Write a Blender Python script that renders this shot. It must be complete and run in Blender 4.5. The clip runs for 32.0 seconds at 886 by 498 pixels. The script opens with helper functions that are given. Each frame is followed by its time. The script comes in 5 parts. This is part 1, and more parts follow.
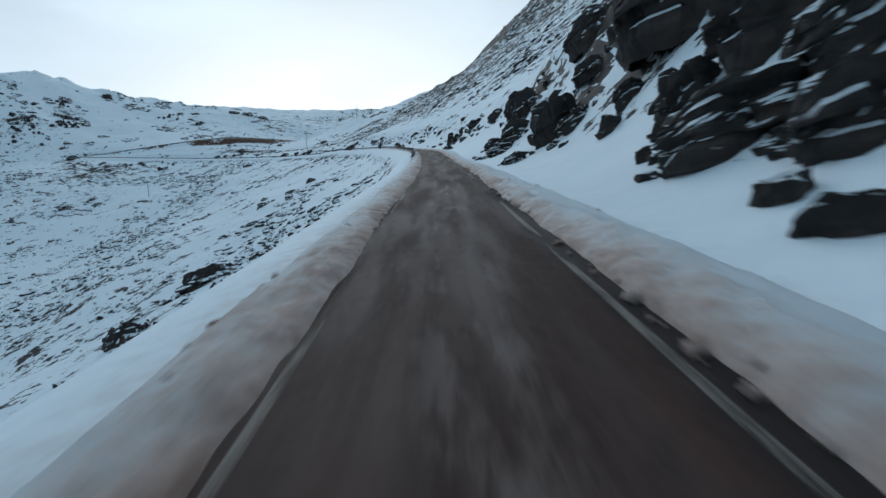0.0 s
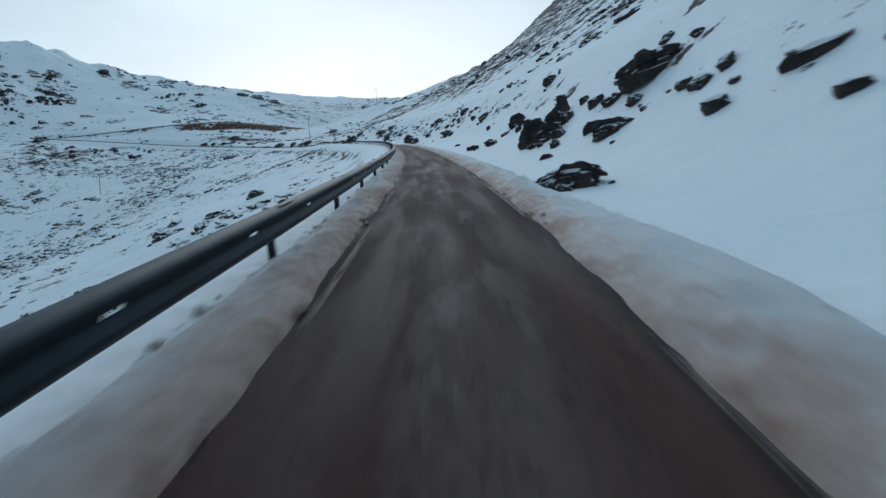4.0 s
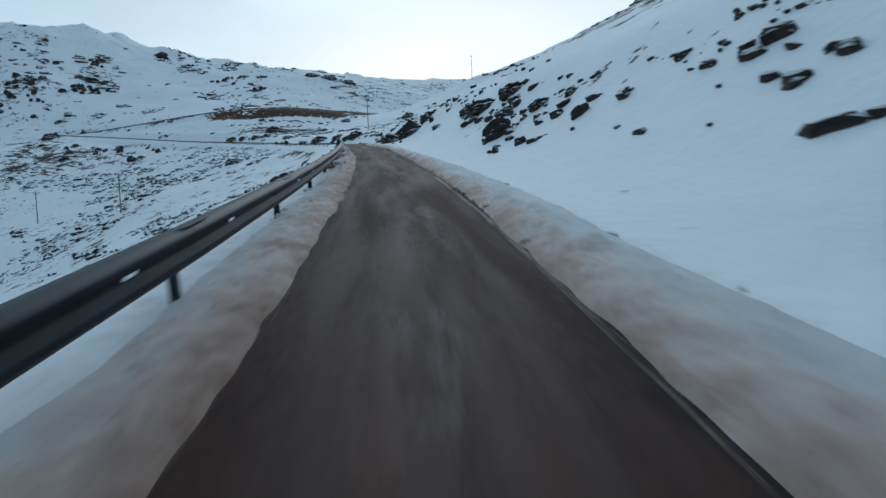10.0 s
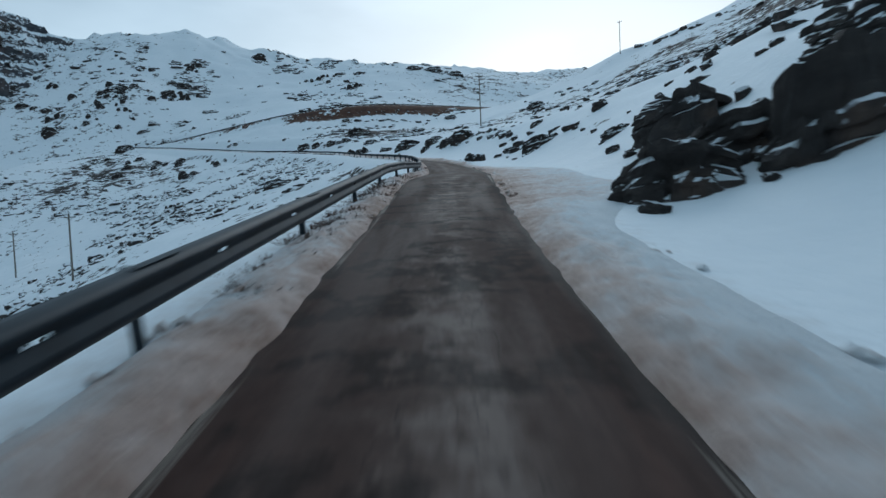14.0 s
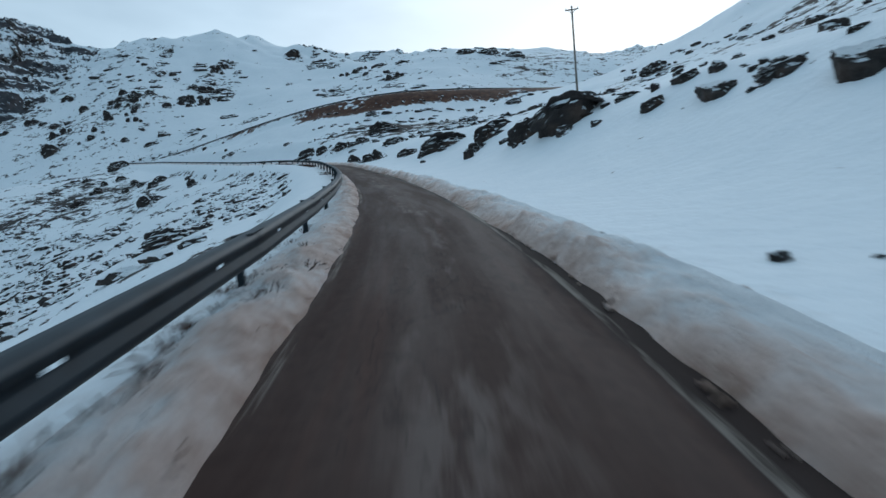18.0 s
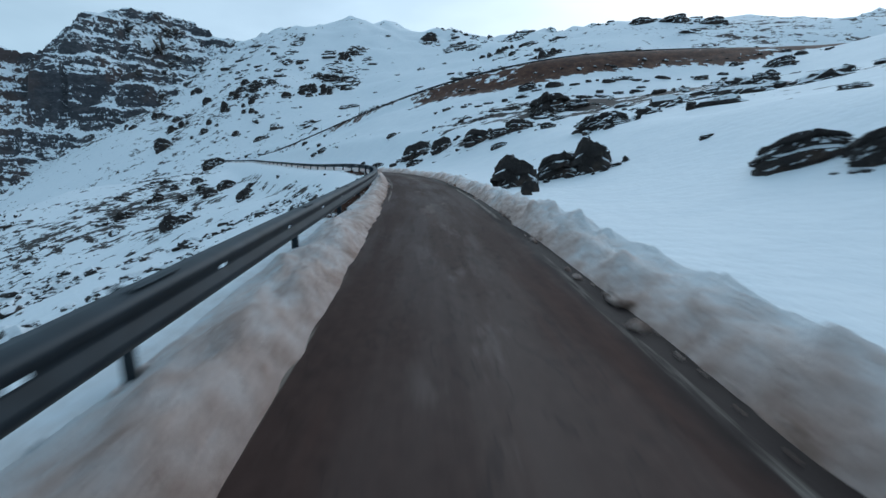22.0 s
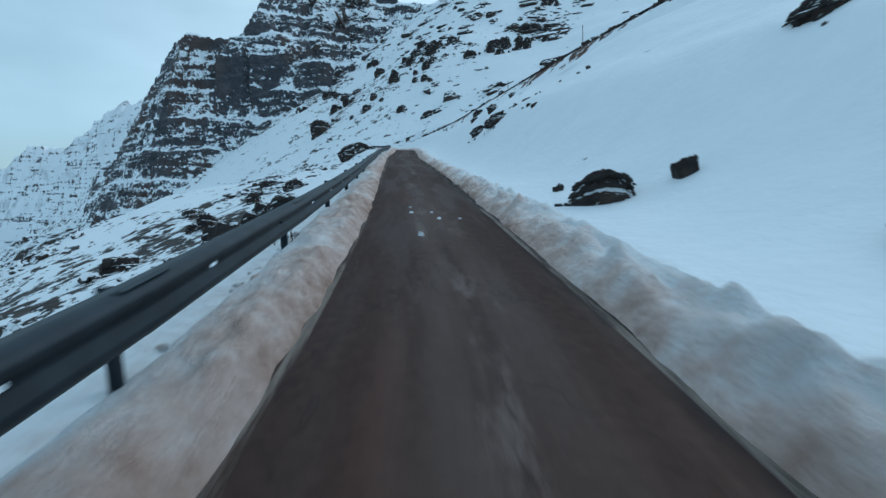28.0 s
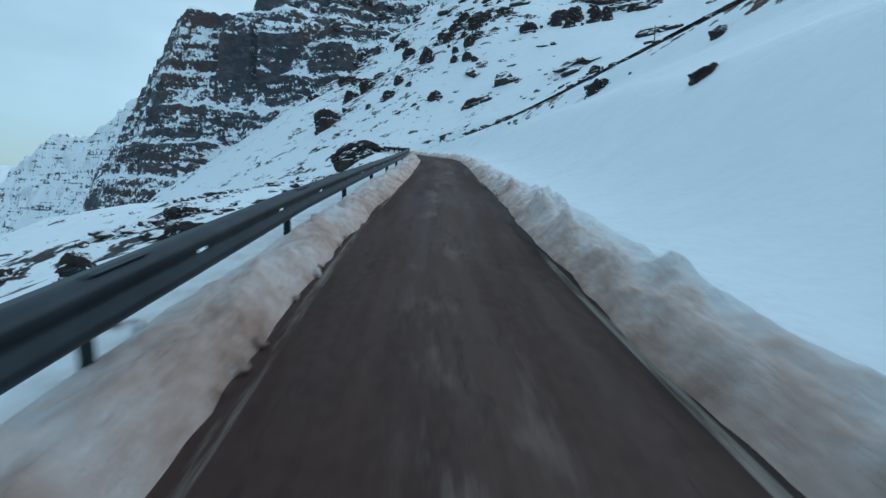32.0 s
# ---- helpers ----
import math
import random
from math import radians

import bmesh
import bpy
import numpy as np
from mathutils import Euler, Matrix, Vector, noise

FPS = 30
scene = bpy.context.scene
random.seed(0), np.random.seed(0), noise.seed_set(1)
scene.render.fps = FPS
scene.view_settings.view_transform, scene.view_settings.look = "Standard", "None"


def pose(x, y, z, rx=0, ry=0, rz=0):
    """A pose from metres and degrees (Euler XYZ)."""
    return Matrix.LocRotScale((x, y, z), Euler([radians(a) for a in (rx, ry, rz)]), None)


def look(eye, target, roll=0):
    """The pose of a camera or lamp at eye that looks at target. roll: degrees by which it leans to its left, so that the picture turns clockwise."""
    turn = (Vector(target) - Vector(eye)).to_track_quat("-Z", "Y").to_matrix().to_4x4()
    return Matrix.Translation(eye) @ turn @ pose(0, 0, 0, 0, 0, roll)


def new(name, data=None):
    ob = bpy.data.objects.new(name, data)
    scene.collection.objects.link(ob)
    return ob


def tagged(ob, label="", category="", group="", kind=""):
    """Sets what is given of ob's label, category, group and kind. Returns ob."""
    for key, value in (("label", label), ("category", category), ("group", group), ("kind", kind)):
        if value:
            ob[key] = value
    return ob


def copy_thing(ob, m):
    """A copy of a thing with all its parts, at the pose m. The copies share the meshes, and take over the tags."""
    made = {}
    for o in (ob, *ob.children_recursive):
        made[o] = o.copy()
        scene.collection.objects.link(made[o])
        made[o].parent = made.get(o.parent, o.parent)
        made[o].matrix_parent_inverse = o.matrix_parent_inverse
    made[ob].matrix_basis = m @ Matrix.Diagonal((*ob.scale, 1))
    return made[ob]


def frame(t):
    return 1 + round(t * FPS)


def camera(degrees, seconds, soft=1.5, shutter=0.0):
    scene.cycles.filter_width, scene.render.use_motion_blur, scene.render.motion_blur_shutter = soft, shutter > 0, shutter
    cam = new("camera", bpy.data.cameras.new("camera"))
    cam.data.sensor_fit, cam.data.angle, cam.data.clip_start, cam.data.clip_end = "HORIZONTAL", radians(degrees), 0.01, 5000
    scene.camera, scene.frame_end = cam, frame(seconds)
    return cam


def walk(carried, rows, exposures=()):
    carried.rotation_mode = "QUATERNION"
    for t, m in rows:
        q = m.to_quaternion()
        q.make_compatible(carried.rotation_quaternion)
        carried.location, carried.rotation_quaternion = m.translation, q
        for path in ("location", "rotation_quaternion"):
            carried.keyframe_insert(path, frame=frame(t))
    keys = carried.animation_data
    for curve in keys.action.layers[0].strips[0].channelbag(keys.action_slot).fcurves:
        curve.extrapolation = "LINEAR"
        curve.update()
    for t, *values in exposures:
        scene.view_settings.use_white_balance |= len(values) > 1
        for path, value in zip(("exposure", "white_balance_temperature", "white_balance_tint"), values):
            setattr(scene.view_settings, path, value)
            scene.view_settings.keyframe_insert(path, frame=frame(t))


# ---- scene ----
cam = camera(80.0, 32.0, soft=1.5, shutter=0.3)
# seconds, eye in metres, yaw, pitch and roll in degrees
ROWS = [
    (0.0, 0.60, 0.69, 1.62, 1.01, -0.86, 5.46),
    (0.5, 0.47, 9.65, 3.26, 1.27, -1.84, 4.36),
    (1.0, 0.34, 18.61, 4.89, 1.35, -1.94, 2.82),
    (1.5, 0.20, 27.57, 6.50, 1.68, -2.31, 3.45),
    (2.0, 0.02, 36.53, 8.11, 1.84, -2.15, 2.45),
    (2.5, -0.24, 45.48, 9.73, 2.26, -1.84, 2.34),
    (4.5, -1.91, 81.28, 16.94, 4.48, -1.28, 3.29),
    (5.0, -2.80, 90.20, 18.64, 4.81, -1.69, 3.80),
    (5.5, -3.77, 99.08, 20.33, 5.30, -1.97, 4.51),
    (6.0, -4.86, 107.96, 22.03, 6.32, -1.08, 5.27),
    (6.5, -6.10, 116.84, 23.76, 7.13, -1.76, 4.87),
    (7.0, -7.51, 125.73, 25.51, 7.91, -1.67, 4.32),
    (7.5, -9.09, 134.60, 27.28, 8.92, -0.96, 4.62),
    (8.0, -10.83, 143.43, 29.05, 9.89, -1.25, 5.36),
    (8.5, -12.72, 152.18, 30.80, 10.56, -1.57, 5.17),
    (9.0, -14.81, 160.83, 32.50, 11.54, -2.13, 4.84),
    (9.5, -17.11, 169.33, 34.16, 12.69, -2.02, 3.70),
    (10.0, -19.66, 177.67, 35.79, 14.30, -2.40, 2.38),
    (10.5, -22.46, 185.81, 37.39, 16.51, -1.81, 3.24),
    (11.0, -25.47, 193.74, 38.98, 19.07, -1.34, 4.24),
    (11.5, -28.61, 201.43, 40.52, 20.96, -1.89, 4.28),
    (12.0, -31.82, 208.85, 42.01, 22.81, -2.14, 4.26),
    (12.5, -35.02, 215.99, 43.44, 23.86, -1.53, 2.68),
    (13.0, -38.22, 222.87, 44.81, 24.99, -2.32, 2.70),
    (13.5, -41.32, 229.55, 46.12, 25.61, -2.10, 2.52),
    (14.0, -44.35, 236.11, 47.35, 25.84, -2.11, 2.37),
    (14.5, -47.29, 242.61, 48.55, 26.05, -2.17, 2.70),
    (15.5, -52.89, 254.98, 50.95, 27.21, -2.49, 4.08),
    (16.5, -58.29, 267.54, 52.59, 28.38, -2.81, 5.47),
    (17.0, -61.70, 273.63, 53.69, 29.60, -2.72, 5.03),
    (17.5, -65.30, 279.58, 54.80, 30.92, -2.43, 5.58),
    (18.0, -69.10, 285.37, 55.90, 32.37, -1.96, 4.38),
    (18.5, -73.07, 290.95, 56.97, 33.81, -3.04, 4.01),
    (19.0, -77.25, 296.35, 58.01, 35.93, -3.55, 3.14),
    (19.5, -81.70, 301.61, 59.05, 38.19, -3.57, 2.34),
    (20.0, -86.39, 306.78, 60.10, 40.29, -3.39, 1.94),
    (20.5, -91.23, 311.83, 61.17, 42.08, -3.54, 2.82),
    (21.0, -96.21, 316.78, 62.26, 43.86, -3.48, 2.06),
    (21.5, -101.31, 321.61, 63.39, 45.59, -2.37, 2.05),
    (22.0, -106.49, 326.32, 64.57, 46.55, -1.38, 1.64),
    (22.5, -111.63, 330.88, 65.71, 47.78, -2.12, 1.67),
    (23.0, -116.69, 335.27, 66.79, 49.01, -2.88, 2.03),
    (23.5, -121.65, 339.42, 67.79, 49.98, -3.56, 1.55),
    (24.0, -126.47, 343.26, 68.72, 51.05, -5.68, 0.95),
    (24.5, -131.15, 346.70, 69.60, 52.41, -4.43, 0.07),
    (25.0, -135.73, 349.74, 70.44, 54.94, -2.94, 0.25),
    (25.5, -140.17, 352.38, 71.23, 57.80, -2.11, -0.20),
    (26.0, -144.66, 354.76, 71.99, 60.59, -3.88, -0.30),
    (26.5, -149.16, 356.92, 72.71, 62.62, -4.47, -0.26),
    (28.5, -167.31, 363.82, 75.29, 68.41, -3.18, 0.38),
    (29.0, -172.20, 365.47, 76.03, 68.77, -3.62, -0.33),
    (29.5, -177.20, 367.12, 76.80, 69.06, -3.47, -1.33),
    (30.0, -182.34, 368.77, 77.61, 69.41, -2.88, -2.01),
    (30.5, -187.59, 370.44, 78.44, 69.54, -2.51, -1.37),
    (31.0, -193.00, 372.14, 79.31, 69.78, -2.81, -0.86),
    (31.5, -198.42, 373.87, 80.16, 70.19, -3.72, -0.91),
    (32.0, -203.82, 375.62, 81.00, 70.51, -3.27, -1.68),
]
walk(cam, [(t, pose(x, y, z, 90 + pitch, roll, yaw)) for t, x, y, z, yaw, pitch, roll in ROWS],
     [(0.0, 0.13, 5620, 3), (13.0, 0.14, 5620, 3), (17.0, 0.27, 5650, 4), (22.0, 0.5, 5560, 4), (26.0, 0.62, 5440, 1), (32.0, 0.74, 5480, 0)])

# ---- light ----
SUN_AZ, SUN_EL = 12.0, 6.0          # degrees left of +y, above the level: the glow behind the pass
world = bpy.data.worlds.new("winter_sky")
scene.world = world
world.use_nodes = True
wn = world.node_tree.nodes
wl = world.node_tree.links
wn.clear()
w_out = wn.new("ShaderNodeOutputWorld")
w_bg = wn.new("ShaderNodeBackground")
sky = wn.new("ShaderNodeTexSky")
sky.sky_type = "NISHITA"
sky.sun_disc = False
sky.sun_elevation = radians(SUN_EL)
sky.sun_rotation = radians(-SUN_AZ)
sky.air_density, sky.dust_density, sky.ozone_density = 1.0, 1.5, 1.5
# a thin veil of cloud over the clear sky, lit up towards the low sun
w_tc = wn.new("ShaderNodeTexCoord")
w_map = wn.new("ShaderNodeMapping")
w_map.inputs["Scale"].default_value = (1.0, 1.0, 3.0)
w_noise = wn.new("ShaderNodeTexNoise")
w_noise.inputs["Scale"].default_value, w_noise.inputs["Detail"].default_value = 1.6, 5.0
wl.new(w_tc.outputs["Generated"], w_map.inputs[0])
wl.new(w_map.outputs[0], w_noise.inputs["Vector"])
w_veil = wn.new("ShaderNodeMapRange")
w_veil.inputs["From Min"].default_value, w_veil.inputs["From Max"].default_value = 0.3, 0.7
w_veil.inputs["To Min"].default_value, w_veil.inputs["To Max"].default_value = 0.42, 0.95
wl.new(w_noise.outputs["Fac"], w_veil.inputs["Value"])
w_dot = wn.new("ShaderNodeVectorMath")
w_dot.operation = "DOT_PRODUCT"
w_dot.inputs[1].default_value = (-math.sin(radians(SUN_AZ)) * math.cos(radians(SUN_EL)), math.cos(radians(SUN_AZ)) * math.cos(radians(SUN_EL)), math.sin(radians(SUN_EL)))
wl.new(w_tc.outputs["Generated"], w_dot.inputs[0])
w_ramp = wn.new("ShaderNodeValToRGB")
for e, (p, c) in zip((w_ramp.color_ramp.elements[0], w_ramp.color_ramp.elements[1], w_ramp.color_ramp.elements.new(0.75), w_ramp.color_ramp.elements.new(0.9)),
                     ((0.0, (0.33, 0.42, 0.475)), (1.0, (1.0, 0.90, 0.78)), (0.5, (0.355, 0.455, 0.51)), (0.88, (0.72, 0.80, 0.85)))):
    e.position, e.color = p, (*c, 1)
w_lift = wn.new("ShaderNodeMapRange")
w_lift.inputs["From Min"].default_value, w_lift.inputs["From Max"].default_value = -1.0, 1.0
wl.new(w_dot.outputs["Value"], w_lift.inputs["Value"])
wl.new(w_lift.outputs[0], w_ramp.inputs[0])
w_scale = wn.new("ShaderNodeMixRGB")
w_scale.blend_type = "MULTIPLY"
w_scale.inputs[0].default_value = 1.0
w_scale.inputs[2].default_value = (8.0, 8.0, 8.0, 1)
wl.new(w_ramp.outputs[0], w_scale.inputs[1])
w_mix = wn.new("ShaderNodeMixRGB")
wl.new(w_veil.outputs[0], w_mix.inputs[0])
wl.new(sky.outputs[0], w_mix.inputs[1])
wl.new(w_scale.outputs[0], w_mix.inputs[2])
wl.new(w_mix.outputs[0], w_bg.inputs[0])
w_bg.inputs[1].default_value = 0.12
wl.new(w_bg.outputs[0], w_out.inputs[0])
sun = new("sun", bpy.data.lights.new("sun", "SUN"))
sun.data.energy = 0.5
sun.data.angle = radians(40)
sun.data.color = (1.0, 0.95, 0.9)
sun.matrix_world = look((0, 0, 200), (math.sin(radians(SUN_AZ)) * 100, -math.cos(radians(SUN_AZ)) * 100, 200 - 100 * math.tan(radians(32))))


# ---- helpers of this scene ----
def smooth(x, a, b):
    t = np.clip((np.asarray(x, float) - a) / (b - a), 0, 1)
    return t * t * (3 - 2 * t)


def value_noise(x, y, seed=0):
    """Smooth value noise in 0..1 on arrays."""
    x, y = np.asarray(x, float), np.asarray(y, float)
    xi, yi = np.floor(x).astype(np.int64), np.floor(y).astype(np.int64)
    fx, fy = x - xi, y - yi
    fx, fy = fx * fx * (3 - 2 * fx), fy * fy * (3 - 2 * fy)

    def h(a, b):
        n = (a * 374761393 + b * 668265263 + seed * 974634677) & 0x7FFFFFFF
        n = ((n ^ (n >> 13)) * 1274126177) & 0x7FFFFFFF
        return ((n ^ (n >> 16)) & 0xFFFFF) / 0xFFFFF

    return (h(xi, yi) * (1 - fx) + h(xi + 1, yi) * fx) * (1 - fy) + (h(xi, yi + 1) * (1 - fx) + h(xi + 1, yi + 1) * fx) * fy


def fbm(x, y, octaves=4, seed=0):
    total, amp, norm = 0.0, 1.0, 0.0
    for k in range(octaves):
        total = total + amp * value_noise(np.asarray(x) * 2**k, np.asarray(y) * 2**k, seed + k)
        norm += amp
        amp *= 0.5
    return total / norm


def mesh_from(name, verts, faces, material=None, smooth_shade=True):
    me = bpy.data.meshes.new(name)
    me.from_pydata(np.asarray(verts).tolist(), [], [tuple(map(int, f)) for f in faces])
    if smooth_shade:
        me.polygons.foreach_set("use_smooth", [True] * len(me.polygons))
    if material:
        me.materials.append(material)
    me.update()
    return me


def grid_faces(rows, cols):
    i = np.arange(rows * cols).reshape(rows, cols)
    return np.stack([i[:-1, :-1], i[:-1, 1:], i[1:, 1:], i[1:, :-1]], -1).reshape(-1, 4)


# ---- the line of the road ----
H_CAM = 1.6                         # eye above the road
OFFSET_T = (0, 2, 7, 13, 14.5, 16.5, 17.5, 18.5, 20, 22, 24, 25, 26, 28, 30, 32)    # the road's middle to the left of the eye, by time
OFFSET = (-0.1, -0.15, -0.28, -0.15, 0.25, 0.25, 0.04, -0.3, -0.3, -0.31, -0.38, -0.55, -0.6, -0.5, -0.42, -0.35)
WIDTH = 3.36


def resample(points, step):
    p = np.asarray(points, float)
    for _ in range(3):              # Chaikin rounding
        q = np.empty((2 * len(p) - 2, 3))
        q[0::2], q[1::2] = 0.75 * p[:-1] + 0.25 * p[1:], 0.25 * p[:-1] + 0.75 * p[1:]
        p = np.vstack([p[:1], q, p[-1:]])
    s = np.r_[0, np.cumsum(np.linalg.norm(np.diff(p[:, :2], axis=0), axis=1))]
    t = np.arange(0, s[-1], step)
    return np.stack([np.interp(t, s, p[:, k]) for k in range(3)], 1)


def road_line():
    t = np.array([r[0] for r in ROWS])
    eyes = np.array([r[1:4] for r in ROWS])
    d = np.gradient(eyes, t, axis=0)
    for _ in range(2):
        d[1:-1] = 0.25 * d[:-2] + 0.5 * d[1:-1] + 0.25 * d[2:]
    d /= np.linalg.norm(d[:, :2], axis=1)[:, None]
    left = np.stack([-d[:, 1], d[:, 0], 0 * d[:, 0]], 1)
    mid = eyes + left * np.interp(t, OFFSET_T, OFFSET)[:, None]
    mid[:, 2] -= H_CAM
    # even out the bounce of the car, and fill the long steps with curved ones
    knots = []
    for i in range(len(mid) - 1):
        steps = max(1, round((t[i + 1] - t[i]) / 0.5))
        h = t[i + 1] - t[i]
        v0, v1 = d[i] * np.linalg.norm(mid[i + 1] - mid[i]), d[i + 1] * np.linalg.norm(mid[i + 1] - mid[i])
        for k in range(steps):
            f = k / steps
            knots.append((2 * f**3 - 3 * f**2 + 1) * mid[i] + (f**3 - 2 * f**2 + f) * v0 + (3 * f**2 - 2 * f**3) * mid[i + 1] + (f**3 - f**2) * v1)
    mid = np.vstack([knots, mid[-1:]])
    start = [mid[0] - d[0] * k for k in (60, 45, 30, 20, 10)]
    on = [(-211.5, 378.3, 80.65), (-218.0, 380.6, 81.7), (-230.5, 385.0, 83.7), (-241.0, 388.4, 85.4), (-257.5, 392.3, 87.5), (-273.5, 393.8, 89.7), (-284.5, 395.3, 91.1), (-289.5, 399.8, 92.0), (-285.5, 405.3, 92.3), (-273.5, 406.8, 92.5), (-256.5, 407.0, 93.1),
          (-232.5, 405.6, 94.0), (-205.5, 404.8, 95.2), (-182.5, 406.8, 96.4), (-165.5, 415.8, 98.0), (-152.5, 431.8, 99.2), (-138.5, 455.8, 100.8), (-124.5, 490.8, 104.8), (-118.5, 530.8, 111.8)]
    p = np.vstack([start, mid, on])
    return resample(p, 1.0)


LINE = road_line()
N_MAIN = int(np.argmin(np.hypot(LINE[:, 0] - -272.8, LINE[:, 1] - 393.7)))
TAN = np.gradient(LINE, axis=0)
TAN /= np.linalg.norm(TAN[:, :2], axis=1)[:, None]
LEFT = np.stack([-TAN[:, 1], TAN[:, 0], 0 * TAN[:, 0]], 1)


def nearest(x, y):
    """Index of the nearest point of the road's line and the signed distance, left positive."""
    x, y = np.ravel(x), np.ravel(y)
    best, where = np.full(len(x), 1e18), np.zeros(len(x), int)
    for k in range(0, len(LINE), 2):
        d2 = (x - LINE[k, 0]) ** 2 + (y - LINE[k, 1]) ** 2
        m = d2 < best
        best[m], where[m] = d2[m], k
    along = (x - LINE[where, 0]) * TAN[where, 0] + (y - LINE[where, 1]) * TAN[where, 1]
    side = (x - LINE[where, 0]) * LEFT[where, 0] + (y - LINE[where, 1]) * LEFT[where, 1]
    near = np.abs(along) < 1.5
    return where, np.where(near, side, np.where(side >= 0, 1, -1) * np.sqrt(best)), LINE[where, 2] + np.clip(along, -1.5, 1.5) * TAN[where, 2]


# ---- landform: a smooth surface through the main heights of the hills ----
HEADWALL = [(-170.1, 650.0, 167.0), (-201.3, 563.3, 158.1), (-254.9, 531.9, 152.8), (-331.3, 564.8, 185.9), (-349.4, 492.0, 165.3), (-328.3, 458.2, 137.3), (-342.2, 431.8, 136.8), (-370.2, 417.8, 130.3), (-443.7, 395.6, 137.9), (-399.3, 520.8, 206.5), (-460.0, 469.4, 194.8), (-188.3, 439.7, 105.2), (-268.9, 421.0, 103.1)]
RIGHT_HILL = [(-71.2, 451.5, 111.9), (-23.0, 388.0, 101.0), (-19.9, 339.2, 82.2), (50.4, 405.6, 143.2), (74.2, 331.4, 152.0), (69.3, 240.9, 112.0), (43.2, 118.8, 53.7), (39.1, 59.2, 39.8), (36.8, 0.0, 27.0), (40.8, -60.2, 20.0), (159.9, 200.2, 189.9), (160.6, -0.3, 119.9), (-0.2, 561.4, 151.8), (61.7, 536.3, 157.9), (-72.7, 395.0, 84.3), (-86.7, 394.4, 84.0), (-110.7, 372.6, 74.3), (-118.1, 386.3, 78.7), (-142.3, 404.9, 86.1), (-140.3, 385.2, 80.4), (-135.4, 424.1, 90.6)]
VALLEY = [(-157.6, 302.6, 44.8), (-204.3, 303.1, 44.6), (-214.5, 287.2, 37.6), (-281.2, 349.7, 77.3), (-138.9, 206.8, 8.0), (-58.3, 165.1, 18.8), (-59.1, 39.4, -22.1), (-49.3, -60.2, -40.0), (-200.1, 120.3, -25.1), (-398.4, 250.5, 19.1), (-311.2, 375.6, 83.0), (-501.6, 369.8, 128.7), (-566.7, 319.7, 104.2)]
FAR = [(-519.5, 601.2, 204.4), (-664.3, 253.6, 84.4), (-699.6, 50.5, -40.4), (-399.8, 0.3, -60.3), (-299.8, -149.9, -80.2), (-349.9, 800.7, 229.5), (-100.0, 850.6, 214.5), (199.8, 700.8, 214.8), (-699.7, 800.8, 299.6), (299.7, 400.7, 259.9), (300.3, -100.0, 199.9), (-999.7, 150.6, 59.6), (-619.0, 440.9, 204.3)]


def landform():
    k = np.arange(0, len(LINE), 24)
    pts = np.vstack([np.array(HEADWALL + RIGHT_HILL + VALLEY + FAR, float), LINE[k]])
    n = len(pts)
    d = np.hypot(pts[:, None, 0] - pts[None, :, 0], pts[:, None, 1] - pts[None, :, 1]) / 100
    kern = np.where(d > 0, d * d * np.log(d + 1e-12), 0) + np.eye(n) * 0.01
    one = np.c_[np.ones(n), pts[:, :2] / 100]
    a = np.block([[kern, one], [one.T, np.zeros((3, 3))]])
    sol = np.linalg.solve(a, np.r_[pts[:, 2], 0, 0, 0])
    return pts[:, :2], sol


FORM_AT, FORM = landform()


def form_height(x, y):
    z = FORM[-3] + FORM[-2] * x / 100 + FORM[-1] * y / 100
    for (px, py), w in zip(FORM_AT, FORM[:-3]):
        d2 = ((x - px) ** 2 + (y - py) ** 2) / 1e4
        z = z + w * 0.5 * d2 * np.log(d2 + 1e-12)
    return z


def edge_distance(x, y, edge):
    """Signed distance to an open line of points: positive to its right when walked in order."""
    best, sign = np.full(np.shape(x), 1e9), np.ones(np.shape(x))
    for (ax, ay), (bx, by) in zip(edge[:-1], edge[1:]):
        dx, dy = bx - ax, by - ay
        t = np.clip(((x - ax) * dx + (y - ay) * dy) / (dx * dx + dy * dy), 0, 1)
        px, py = x - ax - t * dx, y - ay - t * dy
        d = np.hypot(px, py)
        m = d < best
        best = np.where(m, d, best)
        sign = np.where(m, np.where(dx * py - dy * px < 0, 1, -1), sign)
    return best * sign


# the layered cliff at the head of the valley: the foot of its lower and of its upper tier, walked from north to south
LOWER_TIER = ((-396, 478), (-410, 440), (-414, 405), (-424, 385), (-428, 362), (-425, 346), (-424, 332), (-438, 316), (-472, 302), (-530, 288), (-620, 266), (-720, 236))
UPPER_TIER = ((-398, 486), (-422, 452), (-430, 420), (-431, 395), (-434, 374), (-440, 364), (-480, 358), (-560, 350), (-700, 330))
FAR_RIDGE = ((-730, 300), (-790, 235), (-870, 190), (-960, 120), (-1060, 20), (-1150, -120))


def terraces(z, tall, x, y, seed, tread=0.5):
    """Beds of rock: steep risers between narrow ledges that hold snow."""
    q = (z + 0.05 * (y - 380) + 0.5 * tall * (fbm(x / 34, y / 34, 2, seed) - 0.5) + 0.9 * tall * fbm(x / 9, y / 9, 2, seed + 1)) / tall
    q = q + 0.22 * np.sin(2.1 * q)
    f = q - np.floor(q)
    return tall * (smooth(f, tread, 0.95) - f)


